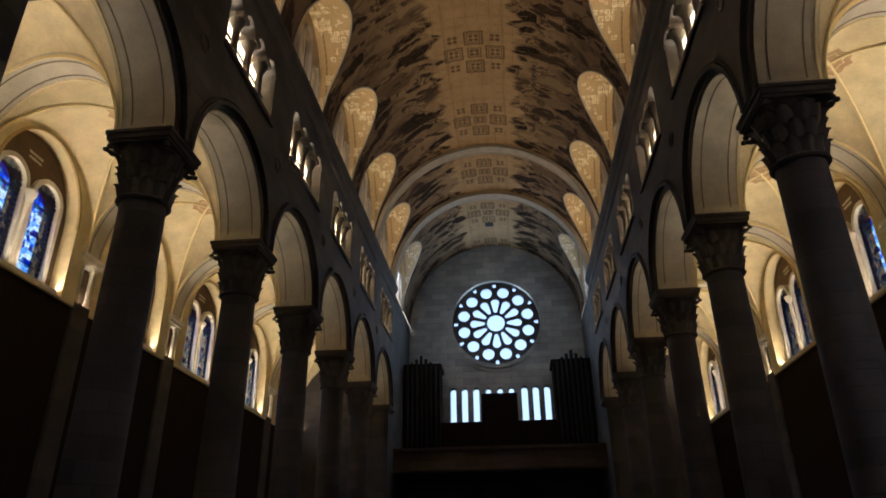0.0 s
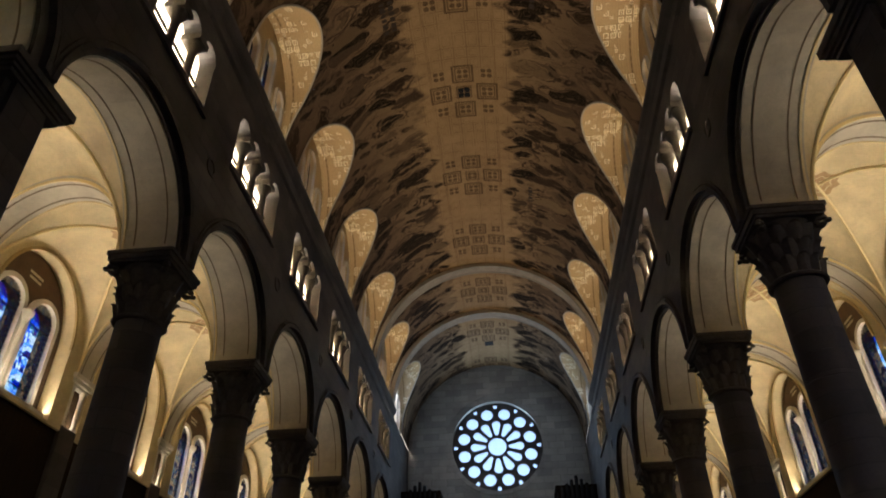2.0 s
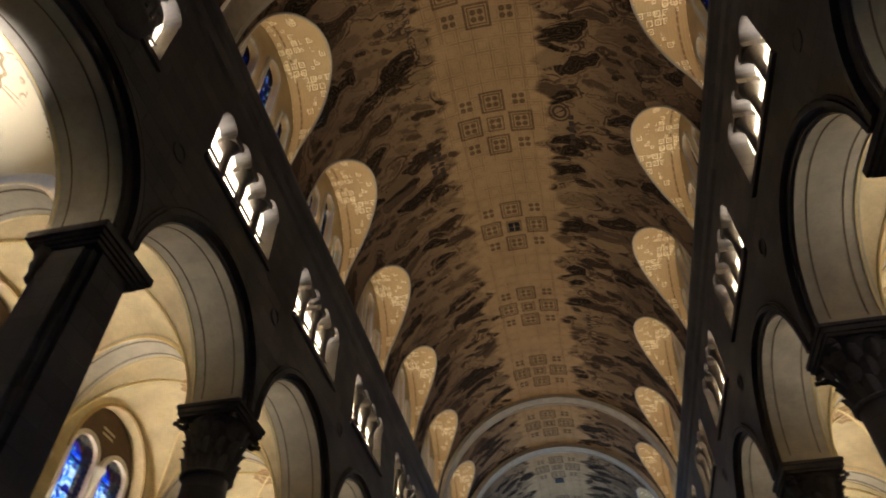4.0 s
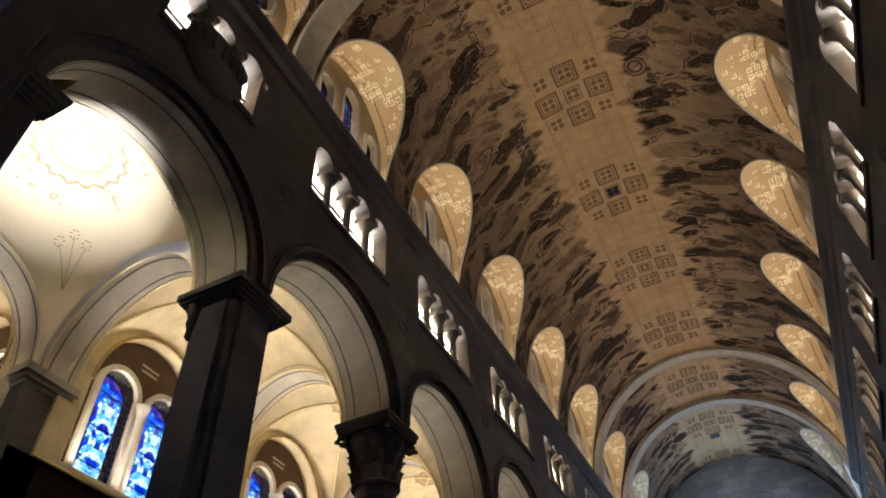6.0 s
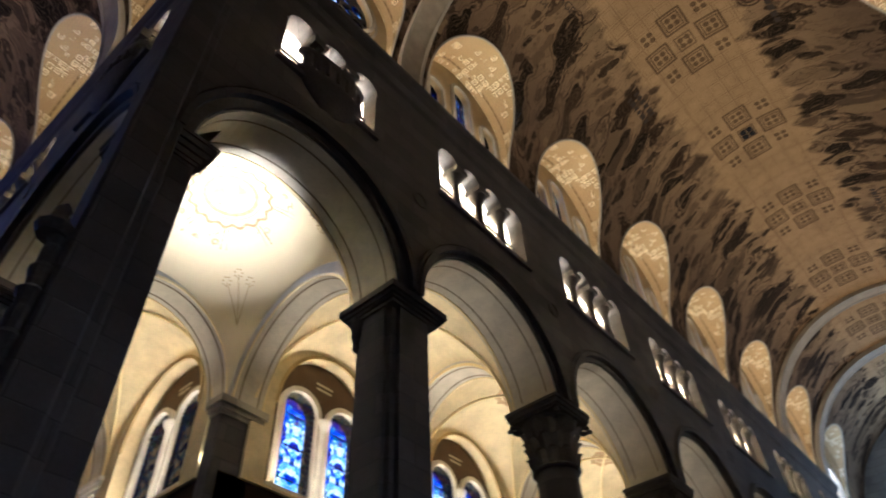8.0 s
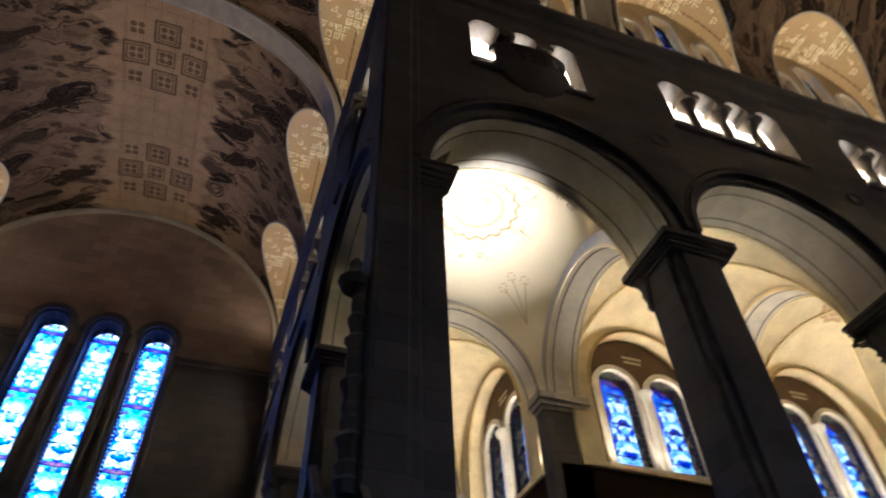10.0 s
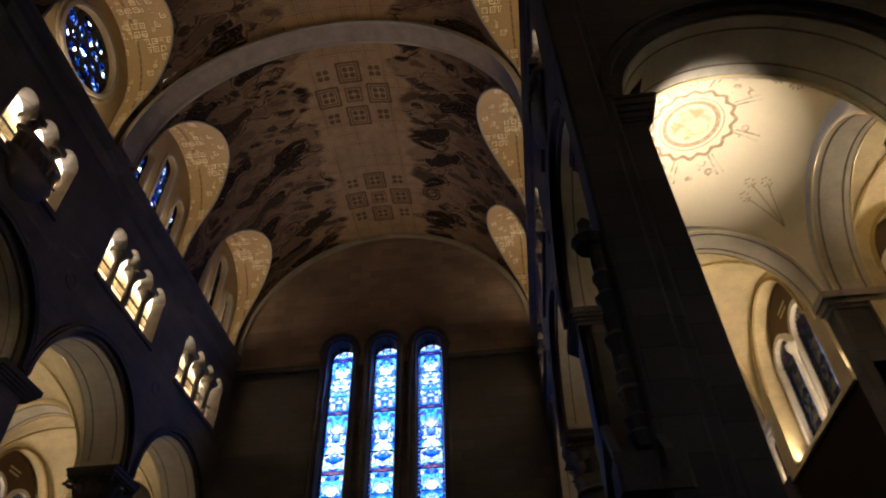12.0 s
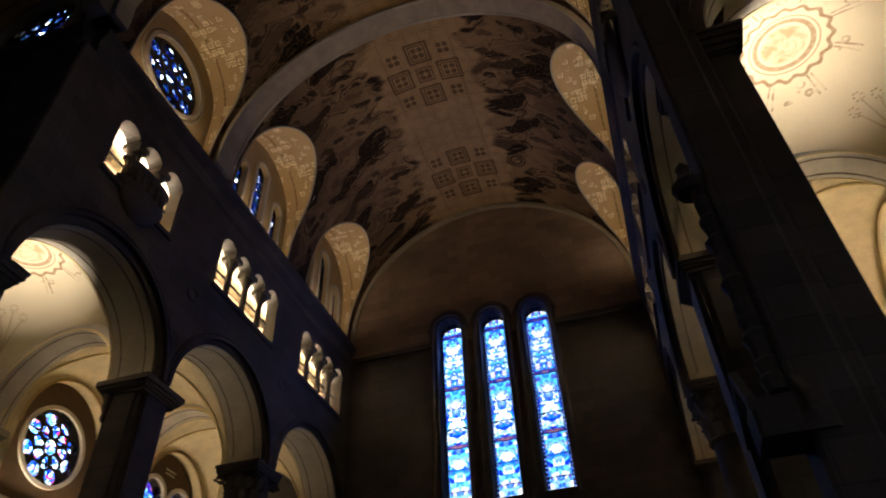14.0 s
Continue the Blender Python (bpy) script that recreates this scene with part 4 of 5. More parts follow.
def outer_pier(P, u, corner=False):
    root = thing("wall_pier", P(u, AISLE + 0.2, 0), "stone wall pier with a white moulded cap and paired shafts", "pier", "aisle wall piers")
    if corner:
        tagged(root, "square stone pier with a moulded cap where two aisles meet")
        Geo().box(P, u - 0.66, u + 0.5, AISLE + 0.1, OUTER, 0, 11.77, 0.05).make("shaft", STONE, root)
        g = Geo()
        for e, z0, z1 in ((0.03, 11.77, 11.87), (0.12, 11.87, 12.0), (0.2, 12.0, 12.2)):
            g.box(P, u - 0.66 - e, u + 0.5 + e, AISLE + 0.1 - e, OUTER, z0, z1, 0.02)
        g.make("cap", TRIM, root)
        return root
    Geo().box(P, u - 0.45, u + 0.45, AISLE - 0.02, OUTER, 0, 10.45, 0.03).make("shaft", STONE, root)
    g = Geo()
    for e, z0, z1 in ((0.0, 11.82, 11.92), (0.08, 11.92, 12.07), (0.14, 12.07, 12.22)):
        g.box(P, u - 0.5 - e, u + 0.5 + e, AISLE + 0.0 - e, OUTER, z0, z1)
    g.make("cap", WHITE, root, label="white moulded cap")
    for s in (-1, 1):
        x, y, _ = P(u + s * 0.32, AISLE + 0.1, 0)
        Geo().lathe(x, y, [(0.12, 10.45), (0.12, 10.55), (0.085, 10.62), (0.085, 11.67), (0.13, 11.82)], 12).make("small_shaft", WHITE, root, smooth=True)
    Geo().box(P, u - 0.42, u + 0.42, AISLE + 0.2, OUTER, 10.45, 11.82).make("backing", BROWN, root)
    return root


def outer_wall(P, ua, ub, name):
    root = thing(name, P(ua, OUTER, 0), "side aisle wall, coloured almost black for the shade below the windows", "wall", kind="structure")
    # unlit part below the sills: its shade is put into the colour
    Geo().box(P, ua, ub, AISLE + 0.1, OUTER + 0.35, 0, 10.27).make("lower_wall", SHADE_OAK, root)
    Geo().box(P, ua, ub, OUTER - 0.1, OUTER + 0.35, 16.5, 20.0).make("upper_wall", STONE, root)
    # slab out of sight above the aisle vaults, added against leaking sky light
    Geo().box(P, ua, ub, THICK, OUTER + 0.35, 17.3, 17.5).make("aisle_sky_block", STONE, root)
    return root


# ---------------- rose tracery ----------------
def petal(cx, cz, ang, r0, r1, w, seg=10):
    """Rounded petal, broad outside and narrow inside."""
    pts = []
    d, p = (math.cos(ang), math.sin(ang)), (-math.sin(ang), math.cos(ang))
    rc = r1 - w
    for i in range(seg + 1):
        t = -math.pi / 2 + math.pi * i / seg
        a, b = rc + w * math.cos(t), w * math.sin(t)
        pts.append((cx + d[0] * a + p[0] * b, cz + d[1] * a + p[1] * b))
    for i in range(seg // 2 + 1):
        t = math.pi / 2 + math.pi * i / (seg // 2)
        a, b = r0 + w * 0.5 + w * 0.5 * math.cos(t), w * 0.5 * math.sin(t)
        pts.append((cx + d[0] * a + p[0] * b, cz + d[1] * a + p[1] * b))
    return pts


def rose_tracery(P, c, z, R, n, n0, n1, mat, root):
    loops = [disc(c, z, R * 1.04, 72), disc(c, z, R * 0.205, 28)]
    for i in range(n):
        a = 2 * math.pi * i / n + math.pi / 2
        loops.append(petal(c, z, a, R * 0.25, R * 0.60, R * (0.098 if n == 12 else 0.14)))
        b = a + math.pi / n
        loops.append(disc(c + R * 0.765 * math.cos(b), z + R * 0.765 * math.sin(b), R * (0.135 if n == 12 else 0.2), 20))
        q = R * 0.935
        e = R * 0.062
        loops.append([(c + (q + e * math.cos(t)) * math.cos(a) - e * math.sin(t) * math.sin(a), z + (q + e * math.cos(t)) * math.sin(a) + e * math.sin(t) * math.cos(a)) for t in (0.9, 2.6, 3.68, 5.38)])
    Geo().plate(P, loops, n0, n1).make("tracery", mat, root, label="stone tracery of petals and circles")


# ---------------- clerestory and main vault ----------------
LUN_R, LUN_Z = 2.3, 23.65


def lunette_z(d):
    return LUN_Z + math.sqrt(max(0.0, LUN_R ** 2 - d * d))


def main_vault(C, bays, name, lab, rings, plain=()):
    """Barrel vault along u, its axis at v = 0, cut by a lunette on both sides of each bay. C(u, v, z) gives the place."""
    root = thing(name, C(bay_ends(bays[0])[0], 0, CORNICE), lab, "ceiling", kind="structure")
    R = R_VAULT
    NT = 40
    V, F, UV = [], [], []
    def ribs(us, theta0):
        k = len(V)
        for u in us:
            t0 = theta0(u)
            for j in range(NT + 1):
                t = t0 + (math.pi - 2 * t0) * j / NT
                V.append(C(u, -R * math.cos(t), CORNICE + R * math.sin(t)))
                UV.append((u, R * (t - math.pi / 2)))
        for i in range(len(us) - 1):
            for j in range(NT):
                F.append((k + i * (NT + 1) + j, k + (i + 1) * (NT + 1) + j, k + (i + 1) * (NT + 1) + j + 1, k + i * (NT + 1) + j + 1))
    for b in bays:
        u0, u1 = bay_ends(b)
        c = bay_centre(b)
        ribs([u0, c - LUN_R], lambda u: 0.0)
        us = [c - LUN_R * math.cos(math.pi * i / 28) for i in range(29)]
        ribs(us, lambda u: math.asin((lunette_z(u - c) - CORNICE) / R))
        ribs([c + LUN_R, u1], lambda u: 0.0)
        for s in (-1, 1):
            # soffit of the lunette, from the vault's edge out to the window wall
            V2, F2, UV2 = [], [], []
            k = 0
            path = [(c - LUN_R, CORNICE - 0.15), (c - LUN_R, CORNICE + 1.3)] + [(u, lunette_z(u - c)) for u in us] + [(c + LUN_R, CORNICE + 1.3), (c + LUN_R, CORNICE - 0.15)]
            run = 0.0
            for i, (u, z) in enumerate(path):
                if i:
                    run += math.hypot(u - path[i - 1][0], z - path[i - 1][1])
                vin = math.sqrt(max(0.0, R * R - (z - CORNICE) ** 2))
                for j in range(7):
                    v = vin + (R + 0.35 - vin) * j / 6
                    V2.append(C(u, s * v, z))
                    UV2.append((run, v))
            for i in range(len(path) - 1):
                for j in range(6):
                    F2.append((k + i * 7 + j, k + i * 7 + j + 1, k + (i + 1) * 7 + j + 1, k + (i + 1) * 7 + j))
            mesh_ob("lunette_soffit", V2, F2, MOSAIC, root, smooth=True, uvs=UV2)
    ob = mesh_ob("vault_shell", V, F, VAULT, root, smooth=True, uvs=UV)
    for u, w, rad in rings:
        Q = lambda a, d, z: C(u + d, a, z)
        Geo().hoop(Q, 0, CORNICE, rad, R + 0.3, -w / 2, w / 2, seg=48).make("transverse_rib", BANDSTONE, root, smooth=True)
        for e in (-1, 1):
            Geo().hoop(Q, 0, CORNICE, rad - 0.03, rad + 0.05, e * w / 2 - 0.06, e * w / 2 + 0.06, seg=48).make("rib_bead", TRIM, root, smooth=True)
    for b in bays:
        c = bay_centre(b)
        for s in (-1, 1):
            # pale bead along the lunette's edge
            pts = []
            for i in range(31):
                d = -LUN_R * math.cos(math.pi * i / 30)
                z = lunette_z(d)
                pts.append(C(c + d, s * (math.sqrt(R * R - (z - CORNICE) ** 2) - 0.01), z))
            lo = [C(c - LUN_R, s * (math.sqrt(R * R - (q) ** 2) - 0.01), CORNICE + q) for q in (0.0, 0.9, 1.8)]
            hi = [C(c + LUN_R, s * (math.sqrt(R * R - (q) ** 2) - 0.01), CORNICE + q) for q in (1.8, 0.9, 0.0)]
            Geo().tube(lo + pts + hi, 0.045).make("lunette_bead", TRIM, root, smooth=True)
    return root


def clerestory(P, c, round_one, pane=None):
    """Window wall of one lunette: three lancets, or a round window beside the crossing."""
    root = thing("window_2", P(c, 0.45, CORNICE), "round blue stained glass window high under the vault" if round_one else "three deep blue stained glass lancets high under the vault", "window", kind="structure")
    n0, n1 = 0.47, 0.8
    if round_one:
        holes = [disc(c, 23.4, 1.5, 44)]
    else:
        specs = ((-1.5, 0.36, 23.55), (0, 0.46, 24.6), (1.5, 0.36, 23.55))
        holes = [lancet(c + d, h, 21.25, zs) for d, h, zs in specs]
    Geo().plate(P, [rect(c - 3.2, c + 3.2, CORNICE - 0.15, 26.9)] + holes, n0, n1).make("window_wall", OCHREWALL, root)
    if round_one:
        Geo().hoop(P, c, 23.4, 1.5, 1.64, n0 - 0.12, n0 + 0.06, 0, 2 * math.pi, 44).hoop(P, c, 23.4, 1.74, 1.82, n0 - 0.06, n0, 0, 2 * math.pi, 44).make("window_frame", TRIM, root, smooth=True)
        rose_tracery(P, c, 23.4, 1.5, 8, n0 + 0.14, n0 + 0.2, IRON, root)
        Geo().plate(P, [disc(c, 23.4, 1.5, 40)], n0 + 0.24, n0 + 0.25).make("pane", pane or GLASS_HIGH, root)
    else:
        for d, h, zs in specs:
            g = Geo().hoop(P, c + d, zs, h, h + 0.13, n0 - 0.1, n0 + 0.02, seg=16)
            for e in (-1, 1):
                g.box(P, c + d + e * (h + 0.065) - 0.065, c + d + e * (h + 0.065) + 0.065, n0 - 0.1, n0 + 0.02, 21.1, zs)
            surround = g.make("window_frame", TRIM, root)
            Geo().plate(P, [lancet(c + d, h, 21.25, zs)], n0 + 0.2, n0 + 0.21).make("pane", pane or GLASS_HIGH, surround)
    return root


FLOWERPAINT = plaster("painted_flower", (0.46, 0.34, 0.19), 4.0)
ROSETTE = plaster("painted_ornament", (0.46, 0.30, 0.15), 4.0)
BANDSTONE = plaster("vault_rib_plaster", (0.42, 0.36, 0.28), 2.0)
OCHREWALL = plaster("clerestory_wall", (0.40, 0.30, 0.17))
GLASS_ROSE = glass("rose_stained_glass", 4.2, ((0.0, (0.02, 0.10, 0.6)), (0.35, (0.08, 0.35, 0.95)), (0.6, (0.45, 0.75, 1.0)), (0.75, (0.65, 0.12, 0.35)), (0.88, (0.8, 0.9, 1.0)), (1.0, (0.15, 0.2, 0.7))), 0.05, 0.25)

NAVE_BAYS, TRAN_BAYS = range(1, 8), range(1, 4)
arcade_wall(NAVE_L, "wall_nave_west_aisle", NAVE_BAYS, "grey stone arcade wall with lit gallery openings")
arcade_wall(NAVE_R, "wall_nave_east_aisle", NAVE_BAYS, "grey stone arcade wall with lit gallery openings")
arcade_wall(TRAN_N, "wall_transept_north", TRAN_BAYS, "grey stone transept arcade wall with lit gallery openings")
arcade_wall(TRAN_S, "wall_transept_south", TRAN_BAYS, "dark stone transept arcade wall with lit gallery openings")
arcade_wall(CHOIR_L, "wall_choir", range(1, 2), "dark stone choir arcade wall")
for P in (NAVE_L, NAVE_R, TRAN_N, TRAN_S, CHOIR_L):
    balcony(P)
    square_pier(P, PIER)

first = None
for P, ks in ((NAVE_L, range(1, 6)), (NAVE_R, range(1, 6)), (TRAN_N, (1,)), (TRAN_S, (1,))):
    for k in ks:
        x, y, _ = P(13.1 + PITCH * (k - 1), 0.85, 0)
        if first is None:
            first = column(x, y)
        else:
            copy_thing(first, Matrix.Translation((x, y, 0)))
for P in (NAVE_L, NAVE_R):
    square_pier(P, 45.1)
for P in (TRAN_N, TRAN_S):
    square_pier(P, 19.3)

# corner piers of the crossing
for sx, sy, x, y in ((-1, 1, -7.0, 2.5), (1, 1, 7.0, 2.5), (-1, -1, -7.0, -12.0)):
    P = Side(x, y, (sx, 0), (0, sy))
    root = thing("crossing_pier", P(0.5, 0.5, 0), "massive grey stone crossing pier with stepped pilasters", "pier", "crossing piers")
    g = Geo().box(P, 0.13, 1.18, 0.13, 1.18, 0, 12.21).box(P, 1.1, 1.5, 1.1, 1.5, 0, 12.20)
    g.box(P, -0.12, 0.52, -0.12, 0.52, 0, 19.72, 0.05).box(P, -0.05, 0.70, -0.05, 0.70, 0, 19.70, 0.03)
    g.make("shaft", STONE, root)
    for Q in (P, Side(x, y, (0, sy), (sx, 0))):
        g = Geo()
        for e, z0, z1 in ((0.06, 11.62, 11.70), (0.12, 11.70, 11.84), (0.21, 11.84, 11.98), (0.30, 11.98, 12.14), (0.35, 12.14, 12.22)):
            g.box(Q, 0.60, 1.16 + e * 0.9, 0.13 - e * 0.5, 0.5, z0, z1, 0.015)
        g.make("abacus", CARVED, root)

# aisle vaults, arches, windows
for P, bays, nm in ((NAVE_L, range(2, 8), "ceiling_west_aisle"), (NAVE_R, range(2, 8), "ceiling_east_aisle"), (TRAN_N, range(2, 4), "ceiling_transept_aisle_north"), (TRAN_S, range(2, 4), "ceiling_transept_aisle_south")):
    aisle_vault(P, bays, nm, "cream plaster groin vaults with gilt ribs")
    for k in bays:
        c = bay_centre(k)
        aisle_window(P, c, P is TRAN_S and k == 2)
        cross_arch(P, bay_ends(k)[0], 0.48, THICK, AISLE, 1.12 if k == 2 else 1.25)
        if not (k == 2 and P is TRAN_N):
            outer_pier(P, bay_ends(k)[0], k == 2)
    outer_wall(P, bay_ends(bays[0])[0] - 0.4, bay_ends(bays[-1])[1], nm.replace("ceiling", "wall"))
for P in (NAVE_L, NAVE_R, TRAN_S):
    sail_dome(P)

# main vaults
NAVE_C = lambda u, v, z: (v, 2.5 + u, z)
TRAN_C = lambda u, v, z: (-7.0 - u, -4.75 + v, z)
main_vault(NAVE_C, range(1, 9), "ceiling_nave", "painted barrel vault with gold lunettes", [(0.0, 1.0, 6.95), (6.7, 0.9, 7.05), (38.7, 0.75, 7.05), (45.1, 0.75, 7.0)])
main_vault(TRAN_C, range(1, 4), "ceiling_transept", "painted barrel vault with gold lunettes", [(0.0, 1.0, 6.95), (6.7, 0.9, 7.05), (19.3, 0.5, 7.1)])
main_vault(lambda u, v, z: (v, -12.0 - u, z), range(1, 2), "ceiling_choir", "painted barrel vault with gold lunettes", [(0.0, 1.0, 6.95)])
for P, bays in ((NAVE_L, range(1, 9)), (NAVE_R, range(1, 9)), (TRAN_N, TRAN_BAYS), (TRAN_S, TRAN_BAYS), (CHOIR_L, (1,))):
    for k in bays:
        clerestory(P, bay_centre(k), k == 1, GLASS_WHITE if k == 8 else None)
# crossing vault
V, F, UV = [], [], []
N = 24
for i in range(N + 1):
    for j in range(N + 1):
        x, y = -7.3 + 14.6 * i / N, -7.3 + 14.6 * j / N
        z = CORNICE + max(math.sqrt(max(0, 53.29 - x * x)), math.sqrt(max(0, 53.29 - y * y)))
        V.append((x, y - 4.75, z))
        UV.append((x + 3.0, y))
for i in range(N):
    for j in range(N):
        F.append((i * 25 + j, (i + 1) * 25 + j, (i + 1) * 25 + j + 1, i * 25 + j + 1))
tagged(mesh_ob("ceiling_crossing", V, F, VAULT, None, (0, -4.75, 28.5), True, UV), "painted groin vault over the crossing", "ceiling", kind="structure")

# ---------------- nave end: rose, organ loft ----------------
END = Side(0.0, 57.4, (1, 0), (0, 1))
root = thing("wall_nave_end", (0, 57.4, 0), "grey stone end wall with a bright round rose window", "wall", kind="structure")
slots = [rect(q - 0.26, q + 0.26, 12.5, 15.75) for q in (-3.69, -2.74, -1.79, 2.2, 3.12, 4.05)] + [rect(q - 0.22, q + 0.22, 14.65, 15.75) for q in (-0.77, 0.19, 1.13)]
slots = [lancet((r[0][0] + r[1][0]) / 2, (r[1][0] - r[0][0]) / 2, r[0][1], r[2][1] - 0.25, 8) for r in slots]
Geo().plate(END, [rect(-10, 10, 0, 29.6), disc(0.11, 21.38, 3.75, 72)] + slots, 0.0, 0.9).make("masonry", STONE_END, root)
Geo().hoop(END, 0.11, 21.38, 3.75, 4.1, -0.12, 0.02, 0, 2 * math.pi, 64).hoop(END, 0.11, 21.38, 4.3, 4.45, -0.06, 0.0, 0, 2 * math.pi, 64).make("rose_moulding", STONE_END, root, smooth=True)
rw = thing("window_3", (0.15, 57.7, 21.4), "large round rose window of petals and circles", "window", kind="structure")
rose_tracery(END, 0.11, 21.38, 3.72, 12, 0.35, 0.6, STONE, rw)
Geo().plate(END, [disc(0.11, 21.38, 3.8, 60)], 0.66, 0.67).make("pane", GLASS_WHITE, rw)
sw = thing("window_4", (0.15, 57.7, 12.7), "row of bright slit windows behind the organ", "window", kind="structure")
for lp in slots:
    Geo().plate(END, [lp], 0.5, 0.51).make("pane", GLASS_WHITE, sw)
# last strip of the vault, against the end wall
V, F, UV = [], [], []
for i in range(5):
    for j in range(41):
        t = math.pi * j / 40
        V.append((-R_VAULT * math.cos(t), 53.9 + 3.6 * i / 4, CORNICE + R_VAULT * math.sin(t)))
        UV.append((51.4 + 3.6 * i / 4, R_VAULT * (t - math.pi / 2)))
F = [(i * 41 + j, (i + 1) * 41 + j, (i + 1) * 41 + j + 1, i * 41 + j + 1) for i in range(4) for j in range(40)]
tagged(mesh_ob("ceiling_loft", V, F, VAULT, None, (0, 55.5, CORNICE), True, UV), "dim painted barrel vault over the organ loft", "ceiling", kind="structure")
Geo().hoop(END, 0.0, CORNICE, 7.12, 7.3, -0.16, 0.02, seg=48).make("wall_rib", STONE_END, root, smooth=True)
for s, nm in ((-1, "wall_loft_west"), (1, "wall_loft_east")):
    P = Side(s * 7.0, 47.6, (0, 1), (s, 0))
    tagged(Geo().box(P, 0.6, 9.8, 0.35, 1.3, 0, 21.2).make(nm, STONE, None, P(0, 0.5, 0)), "plain dark stone side wall of the organ loft", "wall", kind="structure")
loft = thing("organ_loft", (0, 50.5, 8.6), "stone organ loft with a long plain parapet", "balcony", kind="structure")
g = Geo()
P = Side(0, 50.2, (1, 0), (0, 1))
for e, z0, z1 in ((0.0, 8.5, 9.55), (0.12, 9.55, 9.65), (0.2, 9.65, 9.85), (0.1, 8.3, 8.5)):
    g.box(P, -8.3, 8.3, -e, 0.5 + e, z0, z1, 0.02)
g.make("parapet", LOFTSTONE, loft)
Geo().box(P, -8.3, 8.3, 0.1, 7.2, 8.2, 8.5).make("loft_floor", STONE, loft)
for s in (-1, 1):
    Geo().box(P, s * 8.0 - 0.45, s * 8.0 + 0.45, -0.25, 0.6, 8.1, 10.1, 0.03).make("parapet_pier", LOFTSTONE, loft)
organ = thing("organ", (0, 54.5, 8.5), "tall dark oak organ cases on both sides of the loft", "organ")
P = Side(0, 54.2, (1, 0), (0, 1))
for s in (-1, 1):
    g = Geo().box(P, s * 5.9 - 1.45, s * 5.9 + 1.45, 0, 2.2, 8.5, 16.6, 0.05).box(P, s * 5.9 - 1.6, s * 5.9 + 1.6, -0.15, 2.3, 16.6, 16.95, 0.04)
    case = g.make("case", SHADE_OAK, organ)
    for i in range(7):
        q = s * 5.9 + (i - 3) * 0.37
        top = 17.6 - 0.28 * abs(i - 3)
        x, y, _ = P(q, 0.0, 0)
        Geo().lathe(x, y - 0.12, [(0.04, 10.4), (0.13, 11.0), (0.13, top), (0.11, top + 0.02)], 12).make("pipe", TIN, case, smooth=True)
Geo().box(P, -1.25, 1.55, 0.2, 2.0, 8.5, 14.5, 0.04).make("console_case", SHADE_OAK, organ)
Geo().box(P, -4.6, 4.6, 0.4, 2.0, 8.5, 12.4, 0.04).make("lower_case", SHADE_OAK, organ)

# ---------------- transept end: three tall lancets ----------------
TEND = Side(-26.3, -4.75, (0, 1), (-1, 0))
root = thing("wall_transept_end", (-26.3, -4.75, 0), "dark stone transept end wall with three tall lancets", "wall", kind="structure")
lan = [lancet(d, 0.62, 12.3, 21.0, 18) for d in (-2.13, 0.03, 2.17)]
Geo().plate(TEND, [rect(-16, 16, 0, 29.6)] + lan, 0.0, 1.0).make("masonry", STONE, root)
# thin facing above the ledge, coloured lighter in place of light on the wall
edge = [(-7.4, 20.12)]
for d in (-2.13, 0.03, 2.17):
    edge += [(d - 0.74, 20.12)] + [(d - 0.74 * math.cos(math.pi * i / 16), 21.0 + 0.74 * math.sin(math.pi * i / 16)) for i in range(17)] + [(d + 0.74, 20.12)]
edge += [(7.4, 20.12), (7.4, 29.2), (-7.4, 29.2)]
Geo().plate(TEND, [edge], -0.03, -0.002).make("lit_tympanum", LIT_STONE, root, label="lighter brown facing over the lancets, its colour standing in for light")
lw = thing("window_5", (-26.6, -4.75, 12.3), "three tall brilliant blue stained glass lancets", "window", kind="structure")
for d in (-2.13, 0.03, 2.17):
    g = Geo().hoop(TEND, d, 21.0, 0.72, 0.98, -0.14, 0.03, seg=20)
    for e in (-1, 1):
        x, y, _ = TEND(d + e * 0.86, -0.05, 0)
        g.lathe(x, y, [(0.14, 12.1), (0.1, 12.4), (0.1, 20.6), (0.16, 20.85), (0.18, 21.0)], 10)
    surround = g.make("window_frame", STONE, lw, smooth=True)
    Geo().plate(TEND, [lancet(d, 0.66, 12.2, 21.0, 18)], 0.62, 0.63).local(d, 12.3).make("pane", GLASS_BRIGHT, surround)
Geo().box(TEND, -7.2, -3.0, -0.2, 0.02, 19.98, 20.22).box(TEND, 3.0, 7.2, -0.2, 0.02, 19.98, 20.22).make("string_course", STONE, root)

# ---------------- floor and closing walls ----------------
g = Geo().box(Side(0, 0, (1, 0), (0, 1)), -30, 22, -24, 60, -0.3, 0.0)
tagged(g.make("floor", FLOOR), "dark polished stone floor of the church", "floor", kind="structure")
